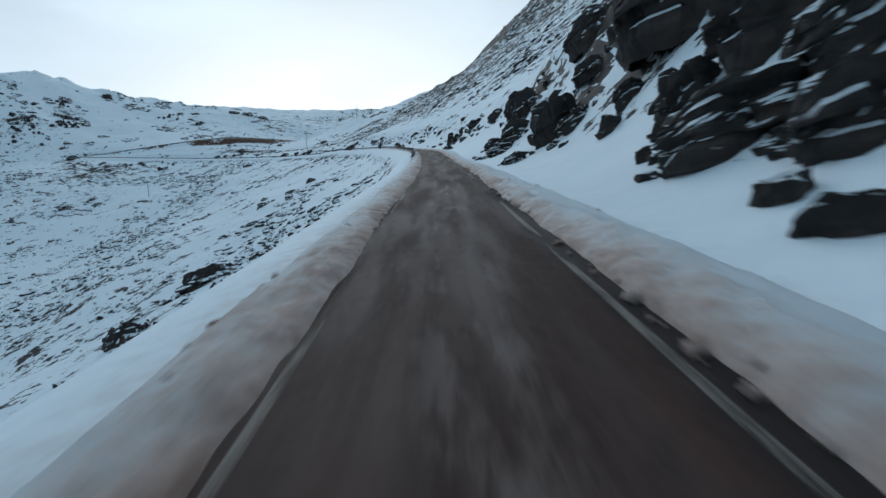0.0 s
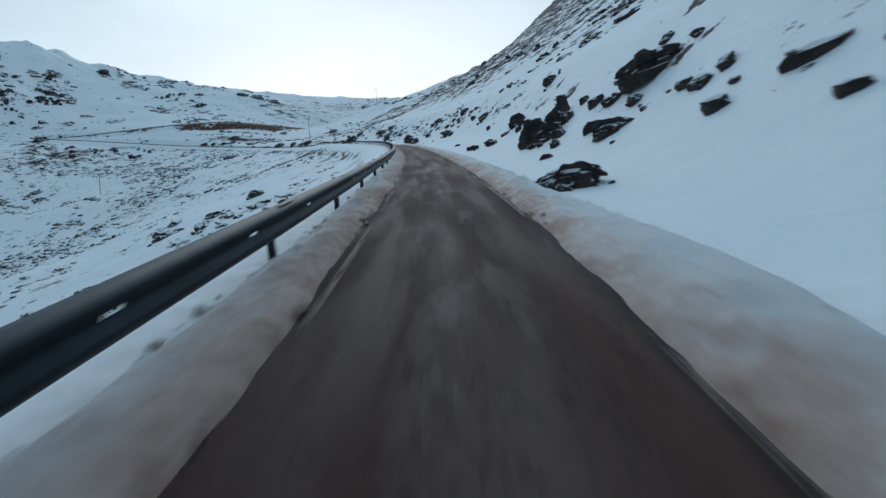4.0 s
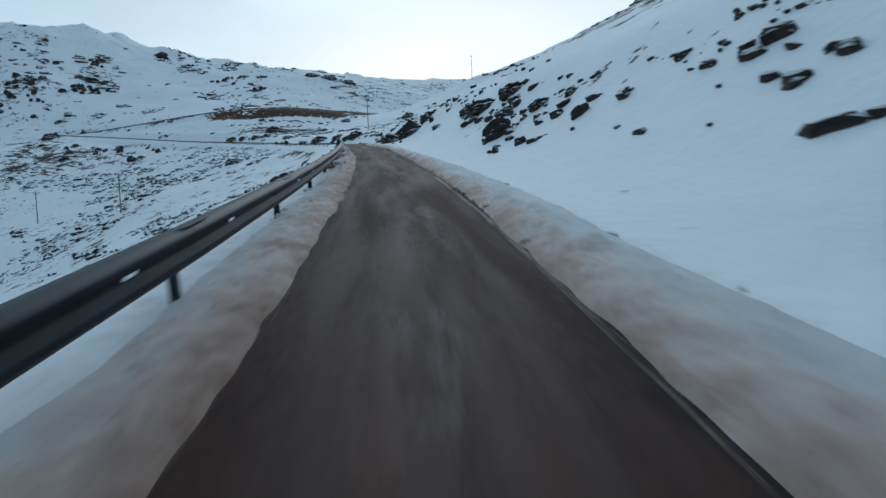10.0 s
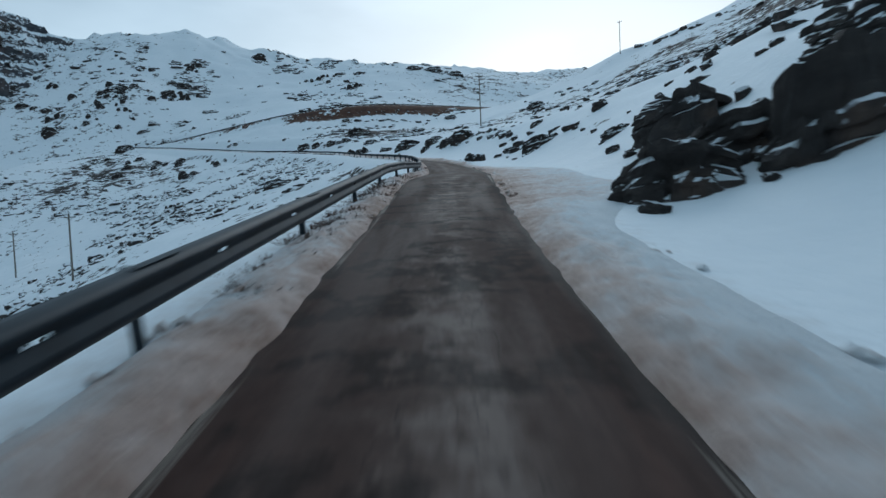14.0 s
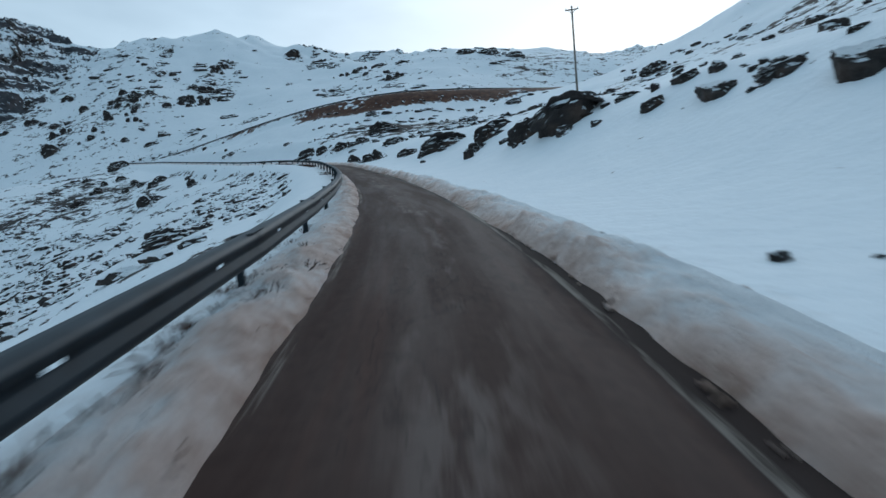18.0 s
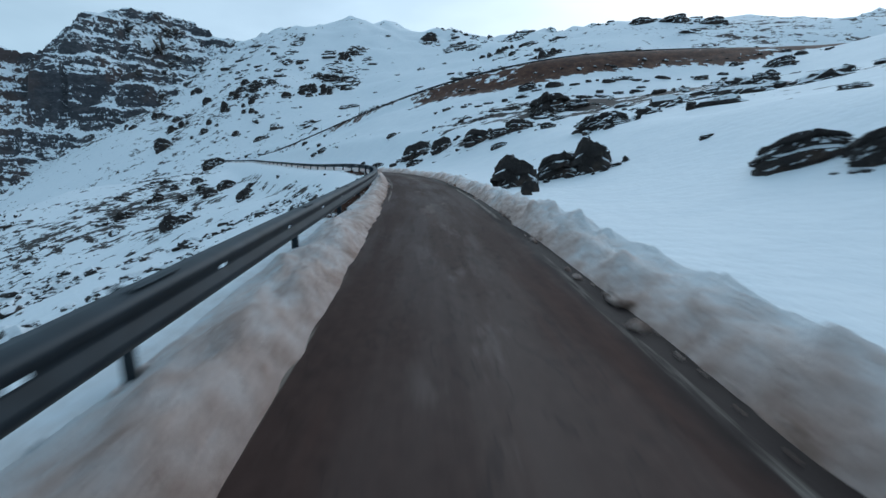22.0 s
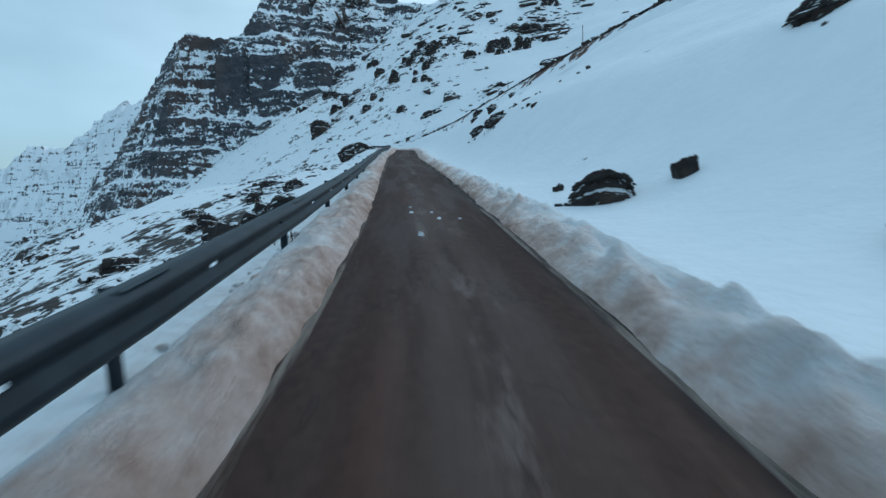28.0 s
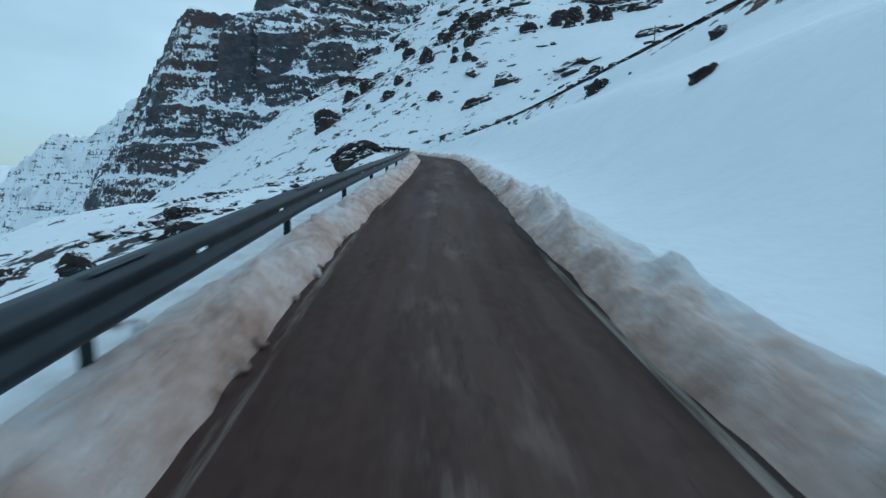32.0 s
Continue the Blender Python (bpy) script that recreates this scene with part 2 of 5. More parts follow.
def cliff_height(x, y, z):
    gully = np.abs(fbm(x / 26, y / 26, 4, 21) - 0.5) * 2
    cut = (fbm(x / 30, y / 30, 3, 22) - 0.5) * 14 - 2.5 * smooth(gully, 0.2, 0.0) + (fbm(x / 6, y / 6, 3, 23) - 0.5) * 4
    near = smooth(np.hypot(x + 500, y - 390), 260, 190)
    e = edge_distance(x, y, LOWER_TIER) + cut
    top = np.interp(y, (300, 318, 335, 346, 362, 385, 410), (118, 146, 163, 169, 168, 160, 158)) + 0.22 * np.maximum(e - 26, 0) + 4 * (fbm(x / 12, y / 12, 3, 33) - 0.5)
    wall = z + (np.minimum(z + 1.75 * np.maximum(e, 0), np.maximum(top, z)) - z) * near
    bare = near * smooth(e, -3, 2) * smooth(e, 60, 34) * smooth(top - z, -2, 8)
    e = edge_distance(x, y, UPPER_TIER) + cut
    top = np.interp(y, (358, 366, 375, 390, 410, 445, 460, 475), (172, 184, 191, 200, 206, 205, 196, 188)) + 0.1 * np.maximum(e - 30, 0) + 5 * (fbm(x / 14, y / 14, 3, 34) - 0.5)
    rise = np.minimum(156 + 1.6 * np.maximum(e, 0), np.maximum(top, wall))
    bare = np.maximum(bare, near * smooth(e, -2, 2) * smooth(e, 75, 45) * smooth(top - z, -2, 8))
    wall = np.where(e > 0, wall + (np.maximum(rise, wall) - wall) * near, wall)
    wall = wall + bare * terraces(wall, 5.0, x, y, 5)
    # the ridge beyond it
    far = smooth(np.hypot(x + 960, y - 170), 290, 190)
    e = edge_distance(x, y, FAR_RIDGE) + (fbm(x / 45, y / 45, 4, 25) - 0.5) * 50
    top = np.maximum(np.clip(192 + 0.5 * (y - 165), 186, 232) + 0.1 * np.maximum(e - 110, 0) + (fbm(x / 40, y / 40, 3, 36) - 0.5) * 14, wall)
    w = np.clip((e + 5) / 110, 0, 1)
    wall = wall + (top - wall) * w * smooth(w, 0, 0.12) * far
    ridge = far * smooth(e, -14, 6) * smooth(e, 150, 112)
    return wall + ridge * terraces(wall, 15, x, y, 8), np.maximum(bare, 0.9 * ridge)


def height(x, y):
    shape = np.shape(x)
    x, y = np.ravel(np.asarray(x, float)), np.ravel(np.asarray(y, float))
    k, u, z = nearest(x, y)
    far = form_height(x, y)
    out = np.maximum(np.abs(x + 300) - 900, np.abs(y - 300) - 800)
    far = far * (1 - smooth(out, 0, 700)) + smooth(out, 0, 700) * (40 + 260 * fbm(x / 900, y / 900, 4, 17) - 120 * smooth(-y, 0, 2500))
    far, steep = cliff_height(x, y, far)
    wide = smooth(np.abs(u), 6, 60)
    craggy = smooth(np.abs(u), 90, 180) * (1 - 0.75 * steep)
    far = far + craggy * ((np.abs(fbm(x / 17, y / 17, 4, 44) - 0.5) * 2) ** 1.2 * 9 - 1.5)
    far = far + wide * (1 - 0.6 * steep) * ((fbm(x / 48, y / 48, 4, 3) - 0.5) * 9) + smooth(np.abs(u), 3, 14) * (fbm(x / 8, y / 8, 4, 7) - 0.5) * 2.0
    wall = smooth(y, -28, -12) * smooth(y, 66, 50) * smooth(-u, 6.5, 9.5) * smooth(-u, 46, 30) * smooth(fbm(x / 11, y / 11, 2, 77), 0.3, 0.5)
    course = far / 2.6 + 1.5 * fbm(x / 7, y / 7, 4, 78) + 0.5 * np.floor(3 * fbm(x / 3.2, y / 3.2, 2, 79))
    rise = course - np.floor(course)
    far = far + wall * 2.6 * (smooth(rise, 0.55, 0.8) - rise) + wall * 1.3
    a = np.abs(u)
    outer = np.where(k > N_MAIN + 20, 7.5, 15 - 6 * smooth(k, N_MAIN - 115, N_MAIN - 80))
    outer = np.where(k > N_MAIN + 122, 7.5 + 6.5 * smooth(k, N_MAIN + 122, N_MAIN + 145), outer)
    w = np.where(u < 0, smooth(a, 2.5, outer), smooth(a, 2.7, 8.0))
    return (z * (1 - w) + far * w).reshape(shape)


def rock_cover(x, y):
    """How much bare rock shows through the snow, 0 to 1, over the landscape."""
    k, u, _ = nearest(x, y)
    x, y = np.ravel(x), np.ravel(y)
    big = fbm(x / 90, y / 90, 3, 51)
    cover = 0.36 + 0.26 * (big - 0.5)
    cover = np.where(u > 6, cover + 0.04, cover)                       # the slope below the road
    cover = cover - 0.10 * smooth(-u, 2, 10) * smooth(np.abs(u), 28, 13)       # deep snow above it
    cover = cover + 0.09 * smooth(-u, 13, 30) * (k < N_MAIN - 90)
    cover = cover - 0.12 * smooth(-x, 170, 200) * smooth(y, 405, 420)
    for px, py, r, amount in ROCKY:
        cover = cover + amount * np.exp(-((x - px) ** 2 + (y - py) ** 2) / (2 * r * r))
    cover = cover - 0.03 * smooth(-x, 285, 330) * smooth(y, 335, 350)       # the wide snowfield under the cliff
    cover = cover - 0.3 * smooth(-x, 680, 760)            # the far ridge is plastered with snow
    return np.clip(cover * smooth(np.abs(u), 2.5, 7), -0.5, 1)


ROCKY = (  # x, y, radius, amount
    (-342.2, 434.2, 13, 0.22), (-331.0, 467.0, 12, 0.2), (-349.3, 493.9, 5, 0.3), (-199.3, 563.1, 30, 0.14), (-254.7, 541.6, 22, 0.1), (-370.3, 409.5, 18, 0.12), (-413.8, 402.3, 20, 0.1), (-272.0, 382.0, 25, 0.08),
    (-238.4, 365.1, 22, 0.1), (-291.1, 562.3, 40, -0.2), (-333.6, 525.1, 30, -0.15), (-119.7, 440.4, 30, -0.2), (-100.3, 400.8, 25, 0.1), (44.0, 301.4, 60, 0.05), (29.1, 59.1, 18, 0.10), (28.8, 20.1, 18, 0.14),
    (-158.8, 384.6, 14, 0.05), (-161.7, 377.6, 4, 0.12), (-153.8, 377.4, 5, 0.13), (-147.0, 380.5, 6, 0.13), (-141.3, 384.6, 7, 0.13), (-151.0, 391.7, 9, 0.08), (-134.5, 383.8, 7, 0.12), (-126.0, 376.1, 8, 0.1), (-198.2, 387.6, 8, -0.3), (-212.3, 389.1, 14, -0.35), (-237.8, 395.8, 14, -0.4), (-255.3, 399.7, 12, -0.35), (-268.9, 401.0, 8, -0.3), (-218.9, 394.9, 10, -0.3), (-183.5, 383.8, 12, -0.35), (-91.9, 334.1, 10, -0.25), (-223.6, 329.9, 30, 0.06), (-228.0, 362.0, 24, 0.09), (-380.0, 375.0, 22, -0.14))


# ---- materials ----
def material(name):
    m = bpy.data.materials.new(name)
    m.use_nodes = True
    t = m.node_tree
    return m, t, t.nodes["Principled BSDF"]


def math_node(t, op, a, b=None):
    n = t.nodes.new("ShaderNodeMath")
    n.operation = op
    for i, v in enumerate((a, b)):
        if v is None:
            continue
        if isinstance(v, (int, float)):
            n.inputs[i].default_value = v
        else:
            t.links.new(v, n.inputs[i])
    return n.outputs[0]


def noise_node(t, scale, detail=4.0, rough=0.55, stretch=(1, 1, 1), coords="Object"):
    tc = t.nodes.new("ShaderNodeTexCoord")
    mp = t.nodes.new("ShaderNodeMapping")
    mp.inputs["Scale"].default_value = stretch
    n = t.nodes.new("ShaderNodeTexNoise")
    n.inputs["Scale"].default_value, n.inputs["Detail"].default_value, n.inputs["Roughness"].default_value = scale, detail, rough
    t.links.new(tc.outputs[coords], mp.inputs[0])
    t.links.new(mp.outputs[0], n.inputs["Vector"])
    return n.outputs["Fac"]


def ramp(t, fac, stops):
    r = t.nodes.new("ShaderNodeValToRGB")
    while len(r.color_ramp.elements) < len(stops):
        r.color_ramp.elements.new(0.5)
    for e, (p, c) in zip(r.color_ramp.elements, stops):
        e.position, e.color = p, (*c, 1)
    t.links.new(fac, r.inputs[0])
    return r.outputs[0]


def step_node(t, fac, a, b):
    n = t.nodes.new("ShaderNodeMapRange")
    n.interpolation_type = "SMOOTHSTEP"
    n.inputs["From Min"].default_value, n.inputs["From Max"].default_value = a, b
    t.links.new(fac, n.inputs["Value"])
    return n.outputs[0]


def mix(t, fac, a, b):
    n = t.nodes.new("ShaderNodeMixRGB")
    if isinstance(fac, (int, float)):
        n.inputs[0].default_value = fac
    else:
        t.links.new(fac, n.inputs[0])
    for i, c in ((1, a), (2, b)):
        if isinstance(c, tuple):
            n.inputs[i].default_value = (*c, 1)
        else:
            t.links.new(c, n.inputs[i])
    return n.outputs[0]


def attribute(t, name):
    n = t.nodes.new("ShaderNodeAttribute")
    n.attribute_name = name
    return n.outputs["Fac"]


def bump(t, b, fac, strength, distance):
    n = t.nodes.new("ShaderNodeBump")
    n.inputs["Strength"].default_value, n.inputs["Distance"].default_value = strength, distance
    t.links.new(fac, n.inputs["Height"])
    t.links.new(n.outputs[0], b.inputs["Normal"])


SNOW_COLOUR = ((0.0, (0.74, 0.79, 0.84)), (1.0, (0.86, 0.89, 0.92)))
ROCK_COLOUR = ((0.25, (0.011, 0.009, 0.009)), (0.5, (0.030, 0.024, 0.022)), (0.75, (0.095, 0.074, 0.063)))
# greyer rock of the far cliffs, with bluish distance haze put into its colour
HAZY_CLIFF_COLOUR = ((0.25, (0.020, 0.023, 0.030)), (0.5, (0.055, 0.057, 0.066)), (0.75, (0.14, 0.135, 0.14)))
HEATH_COLOUR = ((0.32, (0.018, 0.011, 0.009)), (0.5, (0.075, 0.032, 0.019)), (0.7, (0.17, 0.085, 0.05)))


def ground_material():
    m, t, b = material("snow_and_rock")
    snow = ramp(t, noise_node(t, 0.6, 5), SNOW_COLOUR)
    rock = ramp(t, noise_node(t, 0.8, 8, 0.65, (1, 1, 3)), ROCK_COLOUR)
    face = ramp(t, noise_node(t, 0.22, 9, 0.72, (1, 1, 2.2)), HAZY_CLIFF_COLOUR)
    face = mix(t, math_node(t, "MULTIPLY", step_node(t, noise_node(t, 0.03, 4, 0.6), 0.5, 0.62), 0.55), face, (0.085, 0.052, 0.042))     # rusty walls
    rock = mix(t, attribute(t, "cliff"), rock, face)
    heath = ramp(t, noise_node(t, 0.7, 9, 0.78), HEATH_COLOUR)
    # bands of rock that follow the contours, broken into spots
    bands = noise_node(t, 0.2, 8, 0.66, (0.7, 0.7, 1.3))
    spots = noise_node(t, 0.6, 6, 0.62, (0.9, 0.9, 1.0))
    chips = noise_node(t, 1.9, 6, 0.65, (1, 1, 1.1))
    field = math_node(t, "ADD", math_node(t, "ADD", math_node(t, "MULTIPLY", bands, 0.52), math_node(t, "MULTIPLY", spots, 0.41)), math_node(t, "MULTIPLY", chips, 0.12))
    level = math_node(t, "ADD", field, math_node(t, "MULTIPLY", attribute(t, "cover"), 0.5))
    geo = t.nodes.new("ShaderNodeNewGeometry")
    sep = t.nodes.new("ShaderNodeSeparateXYZ")
    t.links.new(geo.outputs["True Normal"], sep.inputs[0])
    face = math_node(t, "MULTIPLY", math_node(t, "SUBTRACT", 0.84, sep.outputs["Z"]), 0.3)       # steep faces shed their snow
    level = math_node(t, "ADD", level, math_node(t, "MAXIMUM", face, -0.03))
    # layered cliffs: dark courses between thin snowy ledges, cut by gullies
    strata = noise_node(t, 0.09, 7, 0.62, (0.25, 0.25, 2.6))
    gully = noise_node(t, 0.09, 8, 0.68, (1, 1, 0.35))
    wall = math_node(t, "SUBTRACT", math_node(t, "ADD", math_node(t, "MULTIPLY", strata, 2.3), math_node(t, "ADD", math_node(t, "MULTIPLY", gully, 1.7), math_node(t, "MULTIPLY", noise_node(t, 0.4, 6, 0.65, (1, 1, 1.6)), 1.1))), 2.9)
    cliff = attribute(t, "cliff")
    shed = math_node(t, "ADD", math_node(t, "MULTIPLY", math_node(t, "SUBTRACT", 0.66, sep.outputs["Z"]), 0.75), wall)
    wall_bare = step_node(t, math_node(t, "SUBTRACT", math_node(t, "ADD", shed, cliff), 1.0), -0.05, 0.03)
    bare = math_node(t, "MAXIMUM", step_node(t, math_node(t, "SUBTRACT", level, math_node(t, "MULTIPLY", cliff, 0.12)), 0.762, 0.782), wall_bare)
    bank_level = math_node(t, "ADD", attribute(t, "bank"), math_node(t, "MULTIPLY", math_node(t, "SUBTRACT", spots, 0.5), 2.6))
    bank = step_node(t, bank_level, 0.5, 0.62)
    grit = noise_node(t, 3.0, 8, 0.7)
    dirt_level = math_node(t, "ADD", attribute(t, "dirt"), math_node(t, "MULTIPLY", math_node(t, "SUBTRACT", grit, 0.5), 0.8))
    dirt = math_node(t, "MULTIPLY", step_node(t, dirt_level, 0.25, 0.9), 0.8)
    colour = mix(t, dirt, snow, (0.38, 0.29, 0.235))
    colour = mix(t, bare, colour, rock)
    colour = mix(t, bank, colour, heath)
    t.links.new(colour, b.inputs["Base Color"])
    b.inputs["Roughness"].default_value = 0.75
    b.inputs["Specular IOR Level"].default_value = 0.25
    fine = math_node(t, "ADD", math_node(t, "MULTIPLY", noise_node(t, 2.2, 6), 0.6), math_node(t, "MULTIPLY", bare, 0.5))
    bump(t, b, fine, 0.5, 0.2)
    return m


def rock_material():
    m, t, b = material("dark_rock")
    rock = ramp(t, noise_node(t, 0.9, 9, 0.68, (1, 1, 2.2)), ROCK_COLOUR)
    rust = step_node(t, noise_node(t, 0.35, 5, 0.6), 0.55, 0.75)
    rock = mix(t, math_node(t, "MULTIPLY", rust, 0.45), rock, (0.12, 0.062, 0.036))
    snow = ramp(t, noise_node(t, 0.6, 5), SNOW_COLOUR)
    geo = t.nodes.new("ShaderNodeNewGeometry")
    sep = t.nodes.new("ShaderNodeSeparateXYZ")
    t.links.new(geo.outputs["Normal"], sep.inputs[0])
    lie = math_node(t, "ADD", sep.outputs["Z"], math_node(t, "MULTIPLY", math_node(t, "SUBTRACT", noise_node(t, 1.1, 5, 0.6), 0.5), 0.9))
    white = step_node(t, lie, 0.56, 0.68)
    t.links.new(mix(t, white, rock, snow), b.inputs["Base Color"])
    b.inputs["Roughness"].default_value = 0.85
    bump(t, b, noise_node(t, 2.5, 9, 0.7), 0.9, 0.25)
    return m


def road_noise(t, across, along, detail=5.0, rough=0.6):
    """Noise drawn out along the lane."""
    c = t.nodes.new("ShaderNodeCombineXYZ")
    t.links.new(math_node(t, "MULTIPLY", attribute(t, "lane"), across), c.inputs[0])
    t.links.new(math_node(t, "MULTIPLY", attribute(t, "run"), along), c.inputs[1])
    n = t.nodes.new("ShaderNodeTexNoise")
    n.inputs["Scale"].default_value, n.inputs["Detail"].default_value, n.inputs["Roughness"].default_value = 1.0, detail, rough
    t.links.new(c.outputs[0], n.inputs["Vector"])
    return n.outputs["Fac"]


def asphalt_material():
    m, t, b = material("worn_asphalt")
    lane = attribute(t, "lane")
    tone = ramp(t, noise_node(t, 9.0, 8, 0.7), ((0.3, (0.032, 0.0175, 0.0145)), (0.7, (0.062, 0.0365, 0.030))))
    middle = step_node(t, math_node(t, "ABSOLUTE", math_node(t, "ADD", lane, 0.05)), 0.75, 0.1)
    tracks = step_node(t, math_node(t, "ABSOLUTE", math_node(t, "SUBTRACT", math_node(t, "ABSOLUTE", lane), 0.8)), 0.4, 0.1)
    dust = math_node(t, "MULTIPLY", math_node(t, "ADD", middle, math_node(t, "MULTIPLY", tracks, 0.35)), step_node(t, road_noise(t, 1.4, 0.07), 0.3, 0.62))
    tone = mix(t, math_node(t, "MULTIPLY", dust, 0.55), tone, (0.115, 0.083, 0.071))
    patch = math_node(t, "MULTIPLY", middle, step_node(t, road_noise(t, 1.6, 0.34, 7, 0.65), 0.52, 0.64))
    tone = mix(t, math_node(t, "MULTIPLY", patch, 0.7), tone, (0.16, 0.125, 0.112))
    red = step_node(t, road_noise(t, 1.2, 0.09, 4), 0.56, 0.72)
    tone = mix(t, math_node(t, "MULTIPLY", red, 0.4), tone, (0.10, 0.05, 0.038))
    wander = math_node(t, "MULTIPLY", math_node(t, "SUBTRACT", road_noise(t, 0.3, 0.9, 7, 0.7), 0.5), 0.5)
    edge = step_node(t, math_node(t, "ADD", math_node(t, "ABSOLUTE", lane), wander), 1.48, 1.68)
    left_side = step_node(t, lane, -0.2, 0.2)
    tone = mix(t, math_node(t, "MULTIPLY", math_node(t, "MULTIPLY", edge, left_side), 0.6), tone, (0.28, 0.22, 0.185))
    hill_strip = step_node(t, math_node(t, "ADD", lane, wander), -1.2, -1.36)         # a ragged darker strip along the hill side
    tone = mix(t, math_node(t, "MULTIPLY", hill_strip, 0.8), tone, (0.017, 0.0125, 0.012))
    worn = attribute(t, "worn")
    pale = math_node(t, "MULTIPLY", math_node(t, "MULTIPLY", middle, worn), step_node(t, road_noise(t, 1.0, 0.9, 8, 0.7), 0.47, 0.6))
    tone = mix(t, math_node(t, "MULTIPLY", pale, 0.75), tone, (0.21, 0.165, 0.145))
    split = math_node(t, "ABSOLUTE", math_node(t, "SUBTRACT", road_noise(t, 0.35, 0.5, 6, 0.65), 0.5))
    tone = mix(t, math_node(t, "MULTIPLY", math_node(t, "MULTIPLY", step_node(t, split, 0.03, 0.008), worn), 0.75), tone, (0.016, 0.012, 0.011))
    # worn painted edge lines and a few cracks across the patches
    line = step_node(t, math_node(t, "ABSOLUTE", math_node(t, "SUBTRACT", math_node(t, "ABSOLUTE", lane), 1.38)), 0.06, 0.035)
    line = math_node(t, "MULTIPLY", line, step_node(t, road_noise(t, 2.0, 0.16, 6, 0.7), 0.46, 0.6))
    tone = mix(t, math_node(t, "MULTIPLY", line, 0.55), tone, (0.34, 0.30, 0.26))
    crack = math_node(t, "ABSOLUTE", math_node(t, "SUBTRACT", road_noise(t, 0.5, 0.22, 5, 0.6), 0.5))
    tone = mix(t, math_node(t, "MULTIPLY", step_node(t, crack, 0.006, 0.002), 0.3), tone, (0.012, 0.010, 0.010))
    t.links.new(tone, b.inputs["Base Color"])
    wet = step_node(t, road_noise(t, 1.5, 0.15), 0.4, 0.62)
    t.links.new(math_node(t, "ADD", 0.68, math_node(t, "MULTIPLY", wet, 0.2)), b.inputs["Roughness"])
    b.inputs["Specular IOR Level"].default_value = 0.14
    bump(t, b, noise_node(t, 45.0, 4, 0.7), 0.4, 0.008)
    return m


def bank_material():
    m, t, b = material("ploughed_snow")
    dirt = attribute(t, "dirt")
    grit = noise_node(t, 5.5, 9, 0.72)
    clods = noise_node(t, 2.0, 6, 0.65)
    lumps = noise_node(t, 0.45, 4, 0.55)
    level = math_node(t, "ADD", dirt, math_node(t, "ADD", math_node(t, "MULTIPLY", math_node(t, "SUBTRACT", grit, 0.5), 0.9), math_node(t, "ADD", math_node(
        t, "MULTIPLY", math_node(t, "SUBTRACT", clods, 0.5), 0.8), math_node(t, "MULTIPLY", math_node(t, "SUBTRACT", lumps, 0.5), 0.9))))
    shade = ramp(t, level, ((0.0, (0.82, 0.85, 0.88)), (0.28, (0.79, 0.735, 0.72)), (0.55, (0.64, 0.505, 0.45)), (0.8, (0.43, 0.30, 0.245)), (1.0, (0.22, 0.145, 0.11))))
    t.links.new(shade, b.inputs["Base Color"])
    b.inputs["Roughness"].default_value = 0.85
    b.inputs["Specular IOR Level"].default_value = 0.2
    bump(t, b, math_node(t, "ADD", grit, math_node(t, "MULTIPLY", clods, 1.5)), 1.0, 0.1)
    return m


def steel_material():
    m, t, b = material("weathered_galvanised_steel")
    tone = ramp(t, noise_node(t, 3.0, 7, 0.65), ((0.3, (0.010, 0.016, 0.022)), (0.7, (0.026, 0.038, 0.050))))
    t.links.new(tone, b.inputs["Base Color"])
    b.inputs["Metallic"].default_value = 0.15
    b.inputs["Specular IOR Level"].default_value = 0.25
    b.inputs["Roughness"].default_value = 0.55
    return m


def wood_material():
    m, t, b = material("weathered_pole_wood")
    t.links.new(ramp(t, noise_node(t, 4.0, 6, 0.6, (6, 6, 0.5)), ((0.3, (0.10, 0.085, 0.07)), (0.7, (0.24, 0.21, 0.18)))), b.inputs["Base Color"])
    b.inputs["Roughness"].default_value = 0.9
    return m


GROUND_MAT, ROCK_MAT, ASPHALT, BANK_MAT, STEEL, WOOD = ground_material(), rock_material(), asphalt_material(), bank_material(), steel_material(), wood_material()


def floats(me, name, values):
    at = me.attributes.new(name, "FLOAT", "POINT")
    at.data.foreach_set("value", np.asarray(values, np.float32))


# ---- ground ----
STRIP_END = N_MAIN - 30


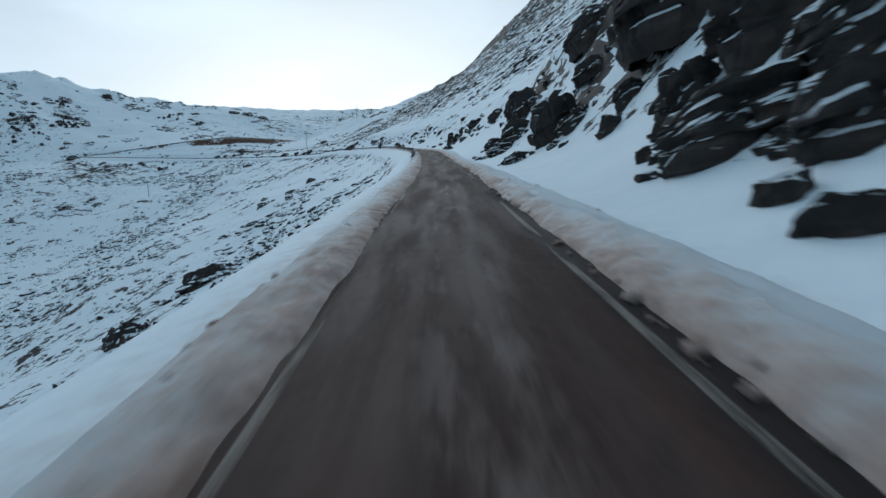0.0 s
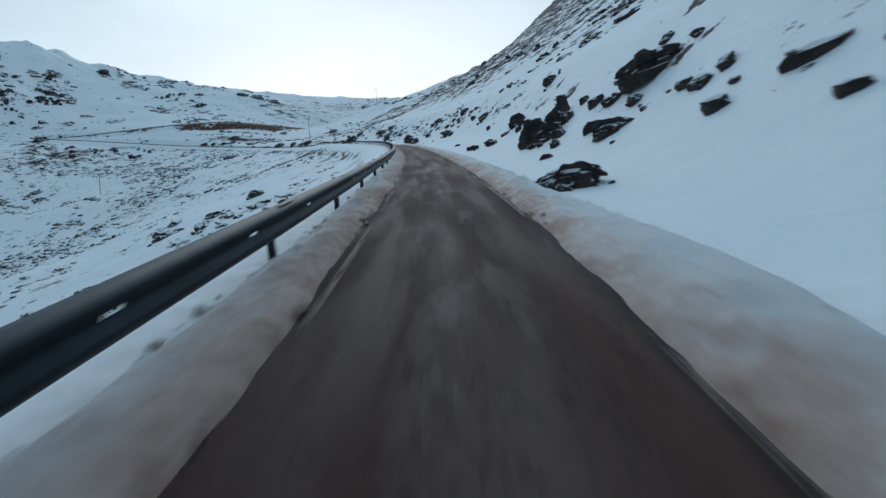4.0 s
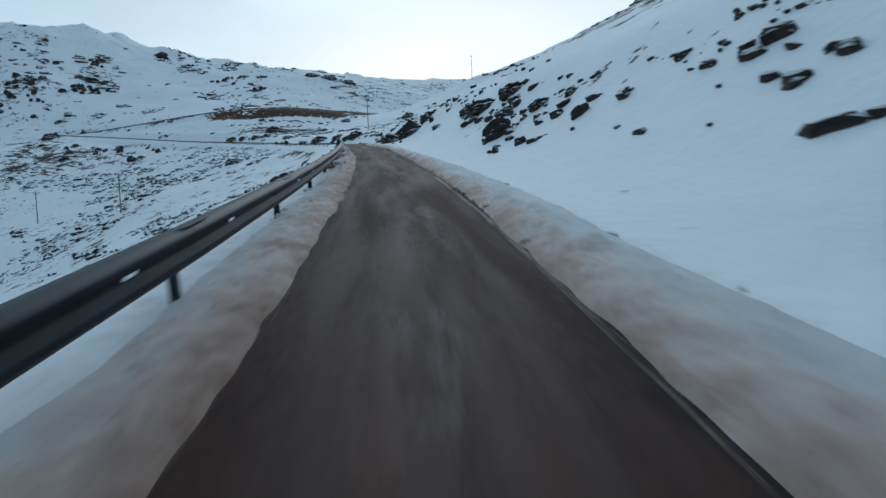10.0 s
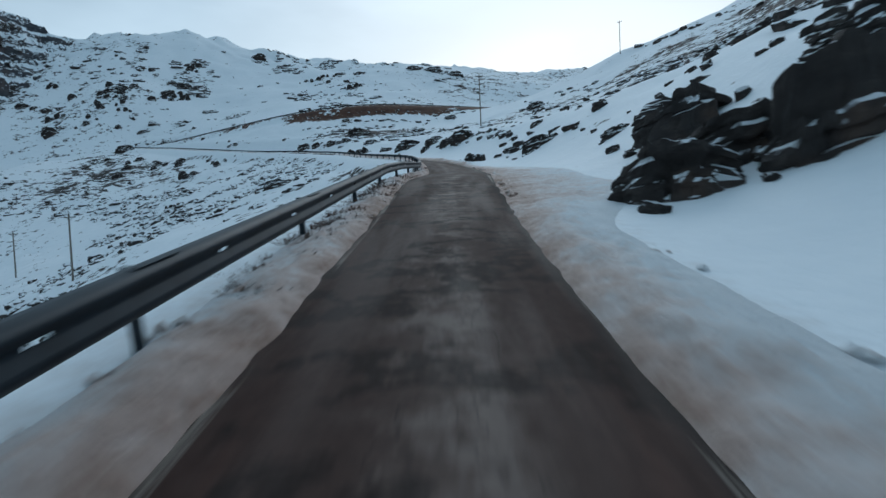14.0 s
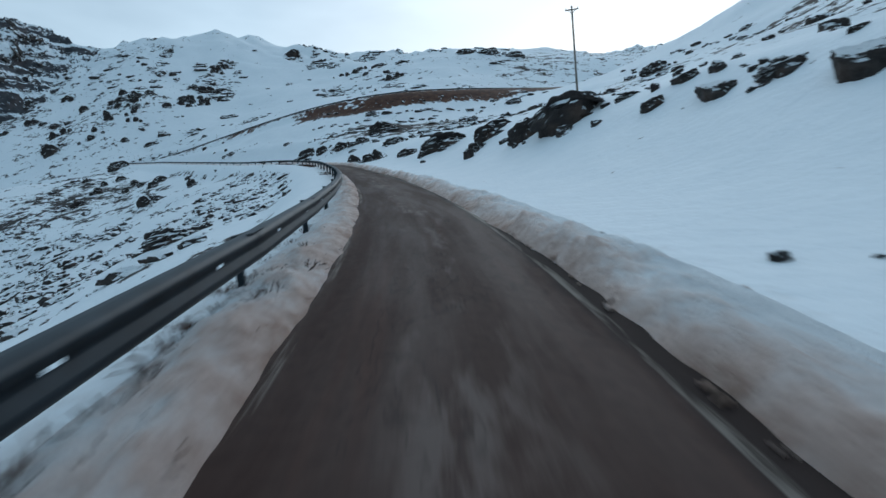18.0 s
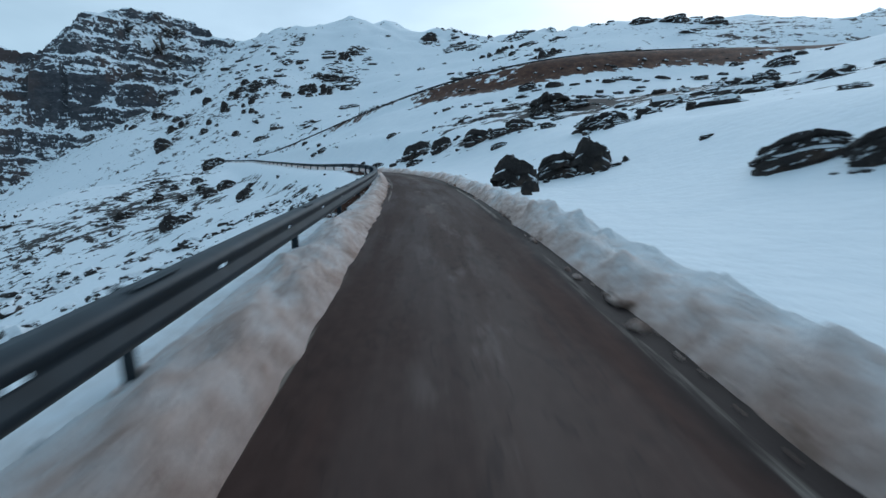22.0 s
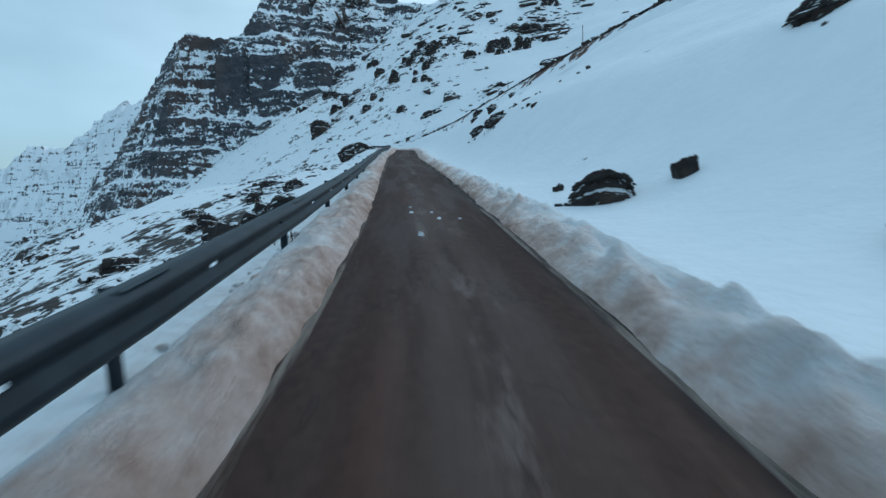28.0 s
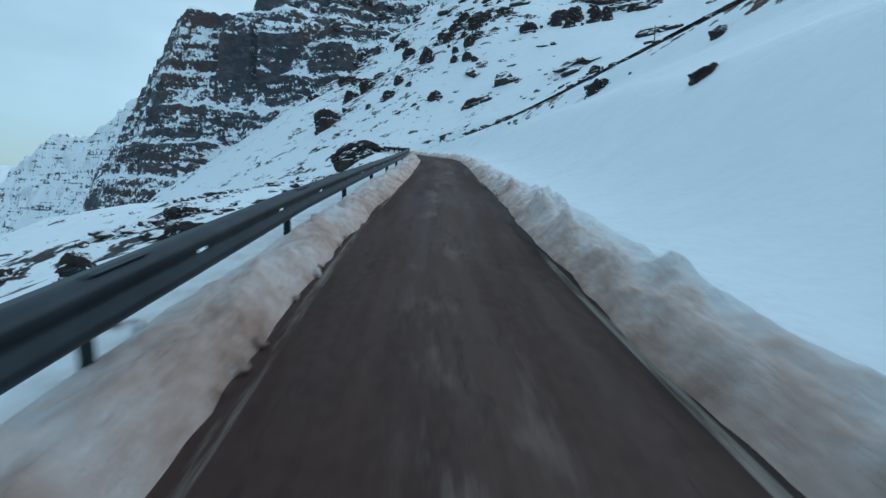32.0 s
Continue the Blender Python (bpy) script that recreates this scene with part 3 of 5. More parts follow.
def ground():
    verts, faces, count = [], [], 0

    def add(x, y, z):
        nonlocal count
        verts.append(np.stack([x, y, z], -1).reshape(-1, 3))
        faces.append(grid_faces(*x.shape) + count)
        count += x.size

    u = np.r_[-np.geomspace(90, 34, 20), -np.geomspace(33, 3.2, 76), np.linspace(-3, 3, 25), np.geomspace(3.2, 70, 50)]
    bed = smooth(np.abs(u), 2.2, 1.5) * 0.08
    at = np.arange(len(LINE))
    run = np.r_[np.arange(0, 44, 1.0), np.arange(44, 128, 0.4), np.arange(128, STRIP_END, 1.0)]
    here, off = ([np.interp(run, at, some[:, c])[:, None] for c in (0, 1)] for some in (LINE, LEFT))
    x, y = here[0] + off[0] * u, here[1] + off[1] * u
    z = height(x, y)
    even = z.copy()
    for _ in range(6):              # even out the steps between the rows
        even[1:-1] = 0.25 * even[:-2] + 0.5 * even[1:-1] + 0.25 * even[2:]
    w = smooth(np.abs(u), 3.0, 5.0)
    add(x, y, z * (1 - w) + even * w - bed)
    u = np.r_[-np.geomspace(16, 2.2, 18), np.linspace(-2, 2, 9), np.geomspace(2.2, 16, 18)]
    bed = smooth(np.abs(u), 2.2, 1.5) * 0.08
    rows = slice(STRIP_END - 2, len(LINE))
    x = LINE[rows, 0][:, None] + LEFT[rows, 0][:, None] * u
    y = LINE[rows, 1][:, None] + LEFT[rows, 1][:, None] * u
    add(x, y, height(x, y) - bed - 0.05)
    gx = np.r_[np.linspace(-4800, -1250, 30), np.linspace(-1150, -760, 60), np.linspace(-755, 120, 270), np.linspace(128, 420, 40), np.linspace(480, 3500, 24)]
    gy = np.r_[np.linspace(-4000, -280, 26), np.linspace(-250, -40, 24), np.linspace(-30, 700, 240), np.linspace(706, 1000, 40), np.linspace(1060, 4000, 24)]
    X, Y = np.meshgrid(gx, gy)
    Z = height(X, Y)
    k, d, _ = nearest(X, Y)
    low = np.where((np.abs(d) < 60) & (k < STRIP_END - 6) & (k > 4), 3.0, np.where((np.abs(d) < 12) & (k > 4), 1.2, 0))
    inside = smooth(X, -535, -527) * smooth(X, -395, -403) * smooth(Y, 298, 306) * smooth(Y, 481, 473)
    add(X, Y, Z - np.maximum(low.reshape(Z.shape), 9 * inside))
    X, Y = np.meshgrid(np.arange(-541, -388, 0.65), np.arange(292, 487, 0.65))      # the cliff, in finer steps
    add(X, Y, height(X, Y) - 0.3)
    v, f = np.vstack(verts), np.vstack(faces)
    me = mesh_from("ground", v, f, GROUND_MAT)
    k, d, _ = nearest(v[:, 0], v[:, 1])
    floats(me, "cover", rock_cover(v[:, 0], v[:, 1]))
    floats(me, "cliff", cliff_height(v[:, 0], v[:, 1], form_height(v[:, 0], v[:, 1]))[1])
    upper = (k > N_MAIN + 22) & (d < -1.6)
    reach = 4.6 + 7.5 * smooth(v[:, 0], -198, -176) + 5 * (fbm(v[:, 0] / 9, v[:, 1] / 9, 3, 63) - 0.5)
    floats(me, "bank", upper * smooth(-d, reach + 2.5, reach - 1.5) * (0.05 + 1.3 * fbm(v[:, 0] / 9, v[:, 1] / 9, 4, 61) + 0.25 * smooth(v[:, 0], -198, -176) + 0.4 * smooth(-d, 4.0, 2.6)))
    floats(me, "dirt", smooth(np.abs(d), 4.4, 1.8) * 0.6)
    return tagged(new("ground", me), "snow-covered mountain slopes with dark rock showing through", "ground", kind="structure")


GROUND = ground()


def road():
    n = len(LINE)
    u = np.linspace(-WIDTH / 2, WIDTH / 2, 13)
    at = np.arange(n)
    wide = 1 + 0.18 * smooth(at, 310, 326) * smooth(at, 354, 340)
    v = LINE[:, None, :] + LEFT[:, None, :] * u[None, :, None] * wide[:, None, None]
    v[:, :, 2] += 0.02 - 0.02 * (u / 1.4)[None, :] ** 2
    me = mesh_from("road", v.reshape(-1, 3), grid_faces(n, 13), ASPHALT)
    floats(me, "lane", np.tile(u, n))
    floats(me, "run", np.repeat(np.arange(n), 13))
    floats(me, "worn", np.repeat(smooth(at, 262, 285) * smooth(at, 332, 318), 13))
    return tagged(new("road", me), "narrow single-track asphalt mountain road, damp and dusty", "road", kind="structure")


ROAD = road()


def snow_bank(side, inner, outer, tall, dirt_in, dirt_out, seed):
    """The ridge of dirty ploughed snow along one edge of the road."""
    step = 0.14
    s = np.arange(2, N_MAIN + 10, step)
    base = np.stack([np.interp(s, np.arange(len(LINE)), LINE[:, c]) for c in range(3)], 1)
    lf = np.stack([np.interp(s, np.arange(len(LINE)), LEFT[:, c]) for c in range(2)], 1)
    w = np.linspace(0, 1, 25)
    reach = outer + 0.5 * (fbm(s / 6, s * 0, 3, seed) - 0.5)
    inn = inner + 0.14 * (fbm(s / 2.0, s * 0 + 3, 4, seed + 1) - 0.5) + 0.5 * (fbm(s / 22, s * 0 + 9, 2, seed + 4) - 0.5) + 0.08 * (fbm(s / 0.5, s * 0 + 5, 2, seed + 6) - 0.5)
    inn = np.clip(inn, inner - 0.1, inner + 0.16)
    inn = inn + 0.25 * smooth(s, 314, 328) * smooth(s, 350, 338)
    wide = smooth(s, 311, 316) * smooth(s, 345, 338) if side < 0 else 0 * s        # the snowed-up passing place
    reach = reach + 1.9 * wide
    u = inn[:, None] + (reach - inn)[:, None] * w
    x = base[:, 0][:, None] + side * lf[:, 0][:, None] * u
    y = base[:, 1][:, None] + side * lf[:, 1][:, None] * u
    prof = smooth(w, 0, 0.3) * smooth(w, 1.0, 0.45)
    lump = 0.4 + 1.7 * (fbm(s[:, None] / 0.6 + 0 * u, u / 0.32, 4, seed + 2) ** 1.6) * (0.45 + 1.1 * fbm(s / 7, s * 0, 2, seed + 5))[:, None]
    tall = tall * (0.62 + 0.55 * smooth(s, 330, 420))[:, None]
    z = height(x, y) - 0.03 + tall * prof[None, :] * lump * (1 - 0.6 * wide)[:, None] + (0.05 + 0.09 * (fbm(s[:, None] / 0.4 + 0 * u, u / 0.22, 2, seed + 8) - 0.4)) * smooth(w, 0, 0.08) * smooth(w, 1, 0.8)
    me = mesh_from("snow_bank", np.stack([x, y, z], -1).reshape(-1, 3), grid_faces(*x.shape) if side < 0 else grid_faces(*x.shape)[:, ::-1], BANK_MAT)
    floats(me, "dirt", (dirt_in + (dirt_out + 0.4 * wide[:, None] - dirt_in) * w[None, :]).ravel())
    return tagged(new("snow_bank", me), "low ridge of brown dirty ploughed snow beside the road", "snow bank", kind="structure")


BANK_LEFT = snow_bank(1, 1.36, 2.6, 0.2, 0.7, 0.08, 71)
BANK_RIGHT = snow_bank(-1, 1.44, 3.1, 0.24, 0.68, -0.45, 91)


# ---- small parts ----
def part(name, bm, mat, parent, label=""):
    me = bpy.data.meshes.new(name)
    bm.to_mesh(me)
    bm.free()
    me.materials.append(mat)
    ob = new(name, me)
    ob.parent = parent
    if label:
        tagged(ob, label)
    return ob


def box(bm, x0, x1, y0, y1, z0, z1):
    v = [bm.verts.new((x, y, z)) for x in (x0, x1) for y in (y0, y1) for z in (z0, z1)]
    for f in ((0, 1, 3, 2), (4, 6, 7, 5), (0, 4, 5, 1), (2, 3, 7, 6), (0, 2, 6, 4), (1, 5, 7, 3)):
        bm.faces.new([v[i] for i in f])


def cylinder(bm, p, q, r0, r1, n=10):
    p, q = Vector(p), Vector(q)
    m = (q - p).to_track_quat("Z", "Y").to_matrix()
    rings = []
    for c, r in ((p, r0), (q, r1)):
        rings.append([bm.verts.new(c + m @ Vector((r * math.cos(2 * math.pi * i / n), r * math.sin(2 * math.pi * i / n), 0))) for i in range(n)])
    for i in range(n):
        bm.faces.new((rings[0][i], rings[0][(i + 1) % n], rings[1][(i + 1) % n], rings[1][i]))
    bm.faces.new(rings[1])
    bm.faces.new(rings[0][::-1])


# ---- crash barrier ----
SECTION = 4.8


def barrier_section():
    """One length of open box beam on its post; it runs along +y, and the road lies to +x."""
    ob = tagged(new("crash_barrier"), "weathered galvanised steel box-beam crash barrier on a post beside the road", "crash barrier", group="crash barrier along the road")
    bm = bmesh.new()
    prof = [(-0.15, 0.70), (-0.15, 0.735), (-0.03, 0.755), (0.04, 0.745), (0.08, 0.71), (0.08, 0.675), (0.03, 0.622), (0.03, 0.594), (0.03, 0.575), (0.08, 0.525), (0.08, 0.48), (0.045, 0.43), (-0.03, 0.42), (-0.06, 0.44)]
    cuts = [-0.09, 1.05, 1.19, 2.1, 3.45, 3.59, SECTION + 0.09]
    rings = [[bm.verts.new((a, y, z)) for a, z in prof] for y in cuts]
    for i in range(len(cuts) - 1):
        for j in range(len(prof) - 1):
            if j == 6 and i in (1, 4):
                continue            # the slot in the groove
            f = bm.faces.new((rings[i][j], rings[i][j + 1], rings[i + 1][j + 1], rings[i + 1][j]))
            f.smooth = True
    part("rail", bm, STEEL, ob)
    bm = bmesh.new()
    box(bm, -0.30, -0.19, 0.0, 0.012, -0.9, 0.715)
    box(bm, -0.30, -0.288, 0.012, 0.06, -0.9, 0.715)
    box(bm, -0.202, -0.19, -0.06, 0.0, -0.9, 0.715)
    part("post", bm, STEEL, ob)
    bm = bmesh.new()
    box(bm, -0.19, -0.05, -0.06, 0.06, 0.60, 0.70)
    box(bm, -0.19, -0.165, -0.07, 0.07, 0.50, 0.712)
    part("bracket", bm, STEEL, ob)
    bm = bmesh.new()
    box(bm, -0.03, 0.034, -0.3, 0.3, 0.757, 0.765)
    part("joint_plate", bm, STEEL, ob)
    return ob


def place_barriers(start, end, u, flip):
    at = start
    while at + SECTION < end:
        i0, i1 = at, at + SECTION
        p = np.array([np.interp(i0, np.arange(len(LINE)), LINE[:, c] + LEFT[:, c] * u) for c in range(3)])
        q = np.array([np.interp(i1, np.arange(len(LINE)), LINE[:, c] + LEFT[:, c] * u) for c in range(3)])
        if flip:
            p, q = q, p
        d = q - p
        yaw = math.degrees(math.atan2(-d[0], d[1]))
        tilt = math.degrees(math.atan2(d[2], math.hypot(d[0], d[1])))
        stretch = np.linalg.norm(d) / SECTION
        m = pose(*p, tilt, 0, yaw) @ Matrix.Diagonal((1, stretch, 1, 1))
        yield m
        at += SECTION


RAIL_START = int(np.argmin(np.abs(LINE[:, 1] - 70) + np.abs(LINE[:, 0] + 2)))
BARRIER = barrier_section()
spots = list(place_barriers(RAIL_START, N_MAIN + 16, 2.15, False)) + list(place_barriers(N_MAIN + 34, len(LINE) - 10, -2.2, True))
BARRIER.matrix_world = spots[0]


def barrier_terminal():
    """The first length, ramped down into the ground and flared away from the road."""
    ob = tagged(new("barrier_terminal"), "ramped end of the grey crash barrier, bent down into the snow", "crash barrier", group="crash barrier along the road")
    bm = bmesh.new()
    prof = [(-0.15, 0.70), (-0.15, 0.735), (-0.03, 0.755), (0.04, 0.745), (0.08, 0.71), (0.08, 0.675), (0.03, 0.622), (0.03, 0.594), (0.03, 0.575), (0.08, 0.525), (0.08, 0.48), (0.045, 0.43), (-0.03, 0.42), (-0.06, 0.44)]
    rings = []
    for i in range(11):
        f = i / 10
        drop, flare = 0.95 * (3 * f * f - 2 * f**3), 1.0 * f * f
        rings.append([bm.verts.new((a - flare, 0.05 - 5.0 * f, z - drop)) for a, z in prof])
    for i in range(10):
        for j in range(len(prof) - 1):
            face = bm.faces.new((rings[i + 1][j], rings[i + 1][j + 1], rings[i][j + 1], rings[i][j]))
            face.smooth = True
    part("rail", bm, STEEL, ob)
    bm = bmesh.new()
    box(bm, -0.42, -0.31, -1.6, -1.588, -0.9, 0.62)
    part("post", bm, STEEL, ob)
    return ob


barrier_terminal().matrix_world = spots[0]
for m in spots[1:]:
    c = copy_thing(BARRIER, m)
    c.matrix_basis = m


# ---- poles ----
def power_pole(x, y, tall, yaw):
    z = float(height(np.array([x]), np.array([y]))[0])
    ob = tagged(new("utility_pole"), "weathered wooden utility pole with a crossarm on the snowy slope", "utility pole", group="utility poles")
    bm = bmesh.new()
    cylinder(bm, (0, 0, -0.8), (0, 0, tall), 0.15, 0.10)
    part("pole", bm, WOOD, ob)
    bm = bmesh.new()
    box(bm, -0.85, 0.85, 0.10, 0.20, tall - 0.45, tall - 0.32)
    part("crossarm", bm, WOOD, ob)
    for sx in (-0.75, 0.0, 0.75):
        bm = bmesh.new()
        cylinder(bm, (sx, 0.15, tall - 0.32), (sx, 0.15, tall - 0.12), 0.05, 0.03, 8)
        part("insulator", bm, STEEL, ob, "small grey insulator")
    for sx in (-1, 1):
        bm = bmesh.new()
        cylinder(bm, (0, 0.1, tall - 0.95), (sx * 0.5, 0.15, tall - 0.42), 0.025, 0.025, 6)
        part("brace", bm, STEEL, ob)
    ob.matrix_world = pose(x, y, z, 0, 0, yaw)
    return ob


for x, y, tall, yaw in ((-90.4, 354.2, 12.2, 20), (-124.3, 280.3, 9.5, 25), (-69.3, 444.7, 12, 10), (-165.4, 292.6, 9, 30)):
    power_pole(x, y, tall, yaw)


# ---- rocks ----
def rock_mesh(seed, detail=4, blocky=0.5):
    """A cracked, angular lump about one metre in radius: flat faces, broken corners, stepped joints."""
    rnd = random.Random(seed)
    bm = bmesh.new()
    bmesh.ops.create_icosphere(bm, subdivisions=detail, radius=1.0)
    planes = []
    for i in range(7):
        a = 2 * math.pi * (i + rnd.uniform(-0.3, 0.3)) / 7
        n = Vector((math.cos(a), math.sin(a), rnd.gauss(0.05, 0.18))).normalized()
        planes.append((n, rnd.uniform(0.55, 0.9)))
    planes.append((Vector((rnd.gauss(0, 0.14), rnd.gauss(0, 0.14), 1)).normalized(), rnd.uniform(0.5, 0.72)))
    for i in range(4):
        planes.append((Vector((rnd.gauss(0, 1), rnd.gauss(0, 1), rnd.uniform(0.3, 1.0))).normalized(), rnd.uniform(0.62, 0.9)))
    off = Vector((seed * 3.7, seed * 1.3, seed * 2.1))
    for v in bm.verts:
        p = v.co.copy()
        q = p * 1.4 + off
        p *= 1.06 + 0.2 * noise.noise(q)
        for n, d in planes:
            over = p.dot(n) - d * (1 + 0.12 * noise.noise(p * 3 + off))
            if over > 0:
                p -= n * over * (0.84 + 0.13 * blocky)
        q = p * 1.7 + off
        p *= 1 + 0.12 * (noise.noise(q * 1.3) + 0.6 * noise.noise(q * 5.1) + 0.5 * noise.noise(q * 11))
        # joints: shallow steps where one course breaks back from the next
        course = noise.cell(Vector((q.x * 0.8, q.y * 0.8, q.z * 1.7)))
        side = Vector((p.x, p.y, 0))
        p -= side * 0.1 * course * blocky
        v.co = p
    me = bpy.data.meshes.new("rock")
    bm.to_mesh(me)
    bm.free()
    me.materials.append(ROCK_MAT)
    return me


ROCK_SHAPES = [rock_mesh(s, 4, 0.6) for s in range(9)]
BLOCKS = [rock_mesh(40 + s, 3, 1.0) for s in range(10)]


def crag_mesh(seed):
    """A bedded, jointed outcrop about two metres across: courses of rock that step back, broken by upright joints."""
    rnd = random.Random(seed)
    around, courses = 72, rnd.randint(4, 6)
    off = Vector((seed * 7.1, seed * 3.3, seed * 1.9))
    verts, rings = [], []
    levels = sorted([-0.55, 0.0, 1.0] + [rnd.uniform(0.12, 0.9) for _ in range(courses - 2)])
    joints = sorted(rnd.uniform(0, around) for _ in range(rnd.randint(9, 14)))
    dip = rnd.uniform(-0.14, 0.14)
    back = rnd.uniform(0.1, 0.3)

    def ring(c, z, inset):
        row = []
        for i in range(around):
            a = 2 * math.pi * i / around
            block = sum(1 for q in joints if q + 1.3 * math.sin(c * 2.1 + q) < i) % len(joints)
            own = random.Random(seed * 1000 + c * 37 + block)
            ca, sa = math.cos(a), math.sin(a)
            r = 1 / (abs(ca) ** 2.6 + abs(sa) ** 2.6) ** (1 / 2.6)
            r *= 1 - back * max(0, z) * (0.5 + 0.5 * abs(sa)) + own.uniform(-0.2, 0.16) - inset
            q = Vector((ca * 1.7, sa * 1.7, z * 2.2)) + off
            r *= 1 + 0.16 * noise.noise(q) + 0.10 * noise.noise(q * 3.3) + 0.05 * noise.noise(q * 8)
            top = own.uniform(-0.1, 0.07) if c > 0 else 0
            fall = 1 - 0.5 * max(0, abs(ca * r) - 0.35) * (z > 0.3)
            row.append((ca * r, sa * r * 0.9, (z + top + dip * ca + 0.07 * noise.noise(q * 2.1)) * fall))
        return row

    for c in range(len(levels) - 1):
        z0, z1 = levels[c], levels[c + 1]
        rings += [ring(c, z0 + 0.01, 0.03 + 0.03 * rnd.random()), ring(c, z0 * 0.75 + z1 * 0.25, 0.0), ring(c, z0 * 0.4 + z1 * 0.6, rnd.uniform(-0.02, 0.03)), ring(c, z1 - 0.01, 0.02)]
    n = len(rings)
    for k in (0.72, 0.4):
        rings.append([(x * k, y * k, z + 0.06 * noise.noise(Vector((x, y, k)) * 3 + off)) for x, y, z in rings[n - 1]])
    for row in rings:
        verts += row
    faces = []
    for k in range(len(rings) - 1):
        for i in range(around):
            j = (i + 1) % around
            faces.append((k * around + i, k * around + j, (k + 1) * around + j, (k + 1) * around + i))
    verts.append((0, 0, sum(v[2] for v in rings[-1]) / around))
    faces += [((len(rings) - 1) * around + i, (len(rings) - 1) * around + (i + 1) % around, len(verts) - 1) for i in range(around)]
    return mesh_from("crag", verts, faces, ROCK_MAT, False)


CRAG_SHAPES = [crag_mesh(s) for s in range(10)]


def slope_at(x, y, d=1.0):
    z = height(np.array([x - d, x + d, x, x, x]), np.array([y, y, y - d, y + d, y]))
    return float(z[4]), Vector((-(z[1] - z[0]) / (2 * d), -(z[3] - z[2]) / (2 * d), 1)).normalized()


def boulder(x, y, wide, tall, turn, label, deep=1.0, lift=0.0):
    """A rock bedded in the slope: wide across the view from the road, tall above the snow."""
    z, n = slope_at(x, y, max(0.5, wide / 2))
    big = wide > 1.7
    shapes = CRAG_SHAPES if big else ROCK_SHAPES
    pick = int(abs(x * 7.3 + y * 3.1 + wide * 11)) % len(shapes)
    ob = tagged(new("crag" if big else "boulder", shapes[pick]), label, "rock", group="rocks on the slope")
    tiltm = Vector((0, 0, 1)).rotation_difference((n + Vector((0, 0, 2.2 if big else 1.2))).normalized()).to_matrix().to_4x4()
    high = max(tall * (0.5 if big else 0.55), wide * (0.2 if big else 0.17))
    ob.matrix_world = Matrix.Translation((x, y, z + high * (lift - (0.12 if big else 0)))) @ tiltm @ pose(0, 0, 0, 0, 0, turn) @ Matrix.Diagonal((wide * (0.4 if big else 0.46), wide * (0.36 if big else 0.38) * deep, high, 1))
    if big:
        rnd = random.Random(int(abs(x * 91 + y * 37)))
        for i in range(rnd.randint(3, 6)):      # blocks broken off round its foot
            a, r = rnd.uniform(0, 2 * math.pi), rnd.uniform(0.07, 0.2)
            bx, by = 1.15 * math.cos(a) * rnd.uniform(0.9, 1.35), 1.15 * math.sin(a) * rnd.uniform(0.9, 1.6)
            at = ob.matrix_world @ Vector((bx, by, 0))
            bz = float(height(np.array([at.x]), np.array([at.y]))[0])
            block = new("block", rnd.choice(BLOCKS))
            block.parent = ob
            size = r * wide * 0.5
            block.matrix_basis = ob.matrix_world.inverted() @ Matrix.Translation((at.x, at.y, bz + size * 0.1)) @ pose(0, 0, 0, rnd.uniform(-15, 15), rnd.uniform(-15, 15), rnd.uniform(0, 360)) @ Matrix.Diagonal(
                (size * rnd.uniform(1.0, 1.7), size * 1.1, size * rnd.uniform(0.7, 1.1), 1))
    return ob


def ledge(x0, y0, x1, y1, count, size0, size1):
    """A broken line of rock along one bed of the hillside, between two places."""
    rnd = random.Random(int(abs(x0 * 31 + y1 * 17)))
    ob = tagged(new("rock_ledge"), "broken line of dark rock showing through the snow of the hillside", "rock", group="rock ledges on the hillside")
    mx, my = (x0 + x1) / 2, (y0 + y1) / 2
    ob.location = (mx, my, float(height(np.array([mx]), np.array([my]))[0]))
    base = Vector(ob.location)
    long = math.hypot(x1 - x0, y1 - y0)
    yaw = math.degrees(math.atan2(y1 - y0, x1 - x0))
    for i in range(count):
        f = min(1, max(0, (i + rnd.uniform(-0.8, 0.8)) / max(1, count - 1)))
        size = (size0 + (size1 - size0) * f) * rnd.choice((0.35, 0.5, 0.6, 0.8, 1.0, 1.25))
        off = rnd.gauss(0, 1.3) * size
        x = x0 + (x1 - x0) * f - (y1 - y0) / long * off
        y = y0 + (y1 - y0) * f + (x1 - x0) / long * off
        z, n = slope_at(x, y, 1.0)
        tiltm = Vector((0, 0, 1)).rotation_difference((n + Vector((0, 0, 0.6))).normalized()).to_matrix().to_4x4()
        block = new("block", rnd.choice(BLOCKS if size < 0.8 else ROCK_SHAPES))
        block.parent = ob
        block.matrix_basis = Matrix.Translation(Vector((x, y, z)) - base) @ tiltm @ pose(0, 0, 0, 0, 0, yaw + rnd.uniform(-25, 25)) @ Matrix.Diagonal((size * rnd.uniform(0.9, 1.7), size * rnd.uniform(0.6, 1.0), size * rnd.uniform(0.5, 0.9), 1))
    return ob


SNOWY = "dark rock outcrop half buried in the snow of the slope"
SMALL = "small dark boulder lying in the snow"
BROWN = "rust-brown rock ledge edged with snow"
OPEN = "wet black rock and peat laid bare beside the verge"
LONE = "single grey-brown boulder standing in the snow"


def outcrop(x, y, wide, tall, turn, label):
    """A rock given by its true width and height above the snow."""
    big = wide > 1.36
    return boulder(x, y, wide / (0.8 if big else 0.92), tall / (0.48 if big else 0.5), turn, label)



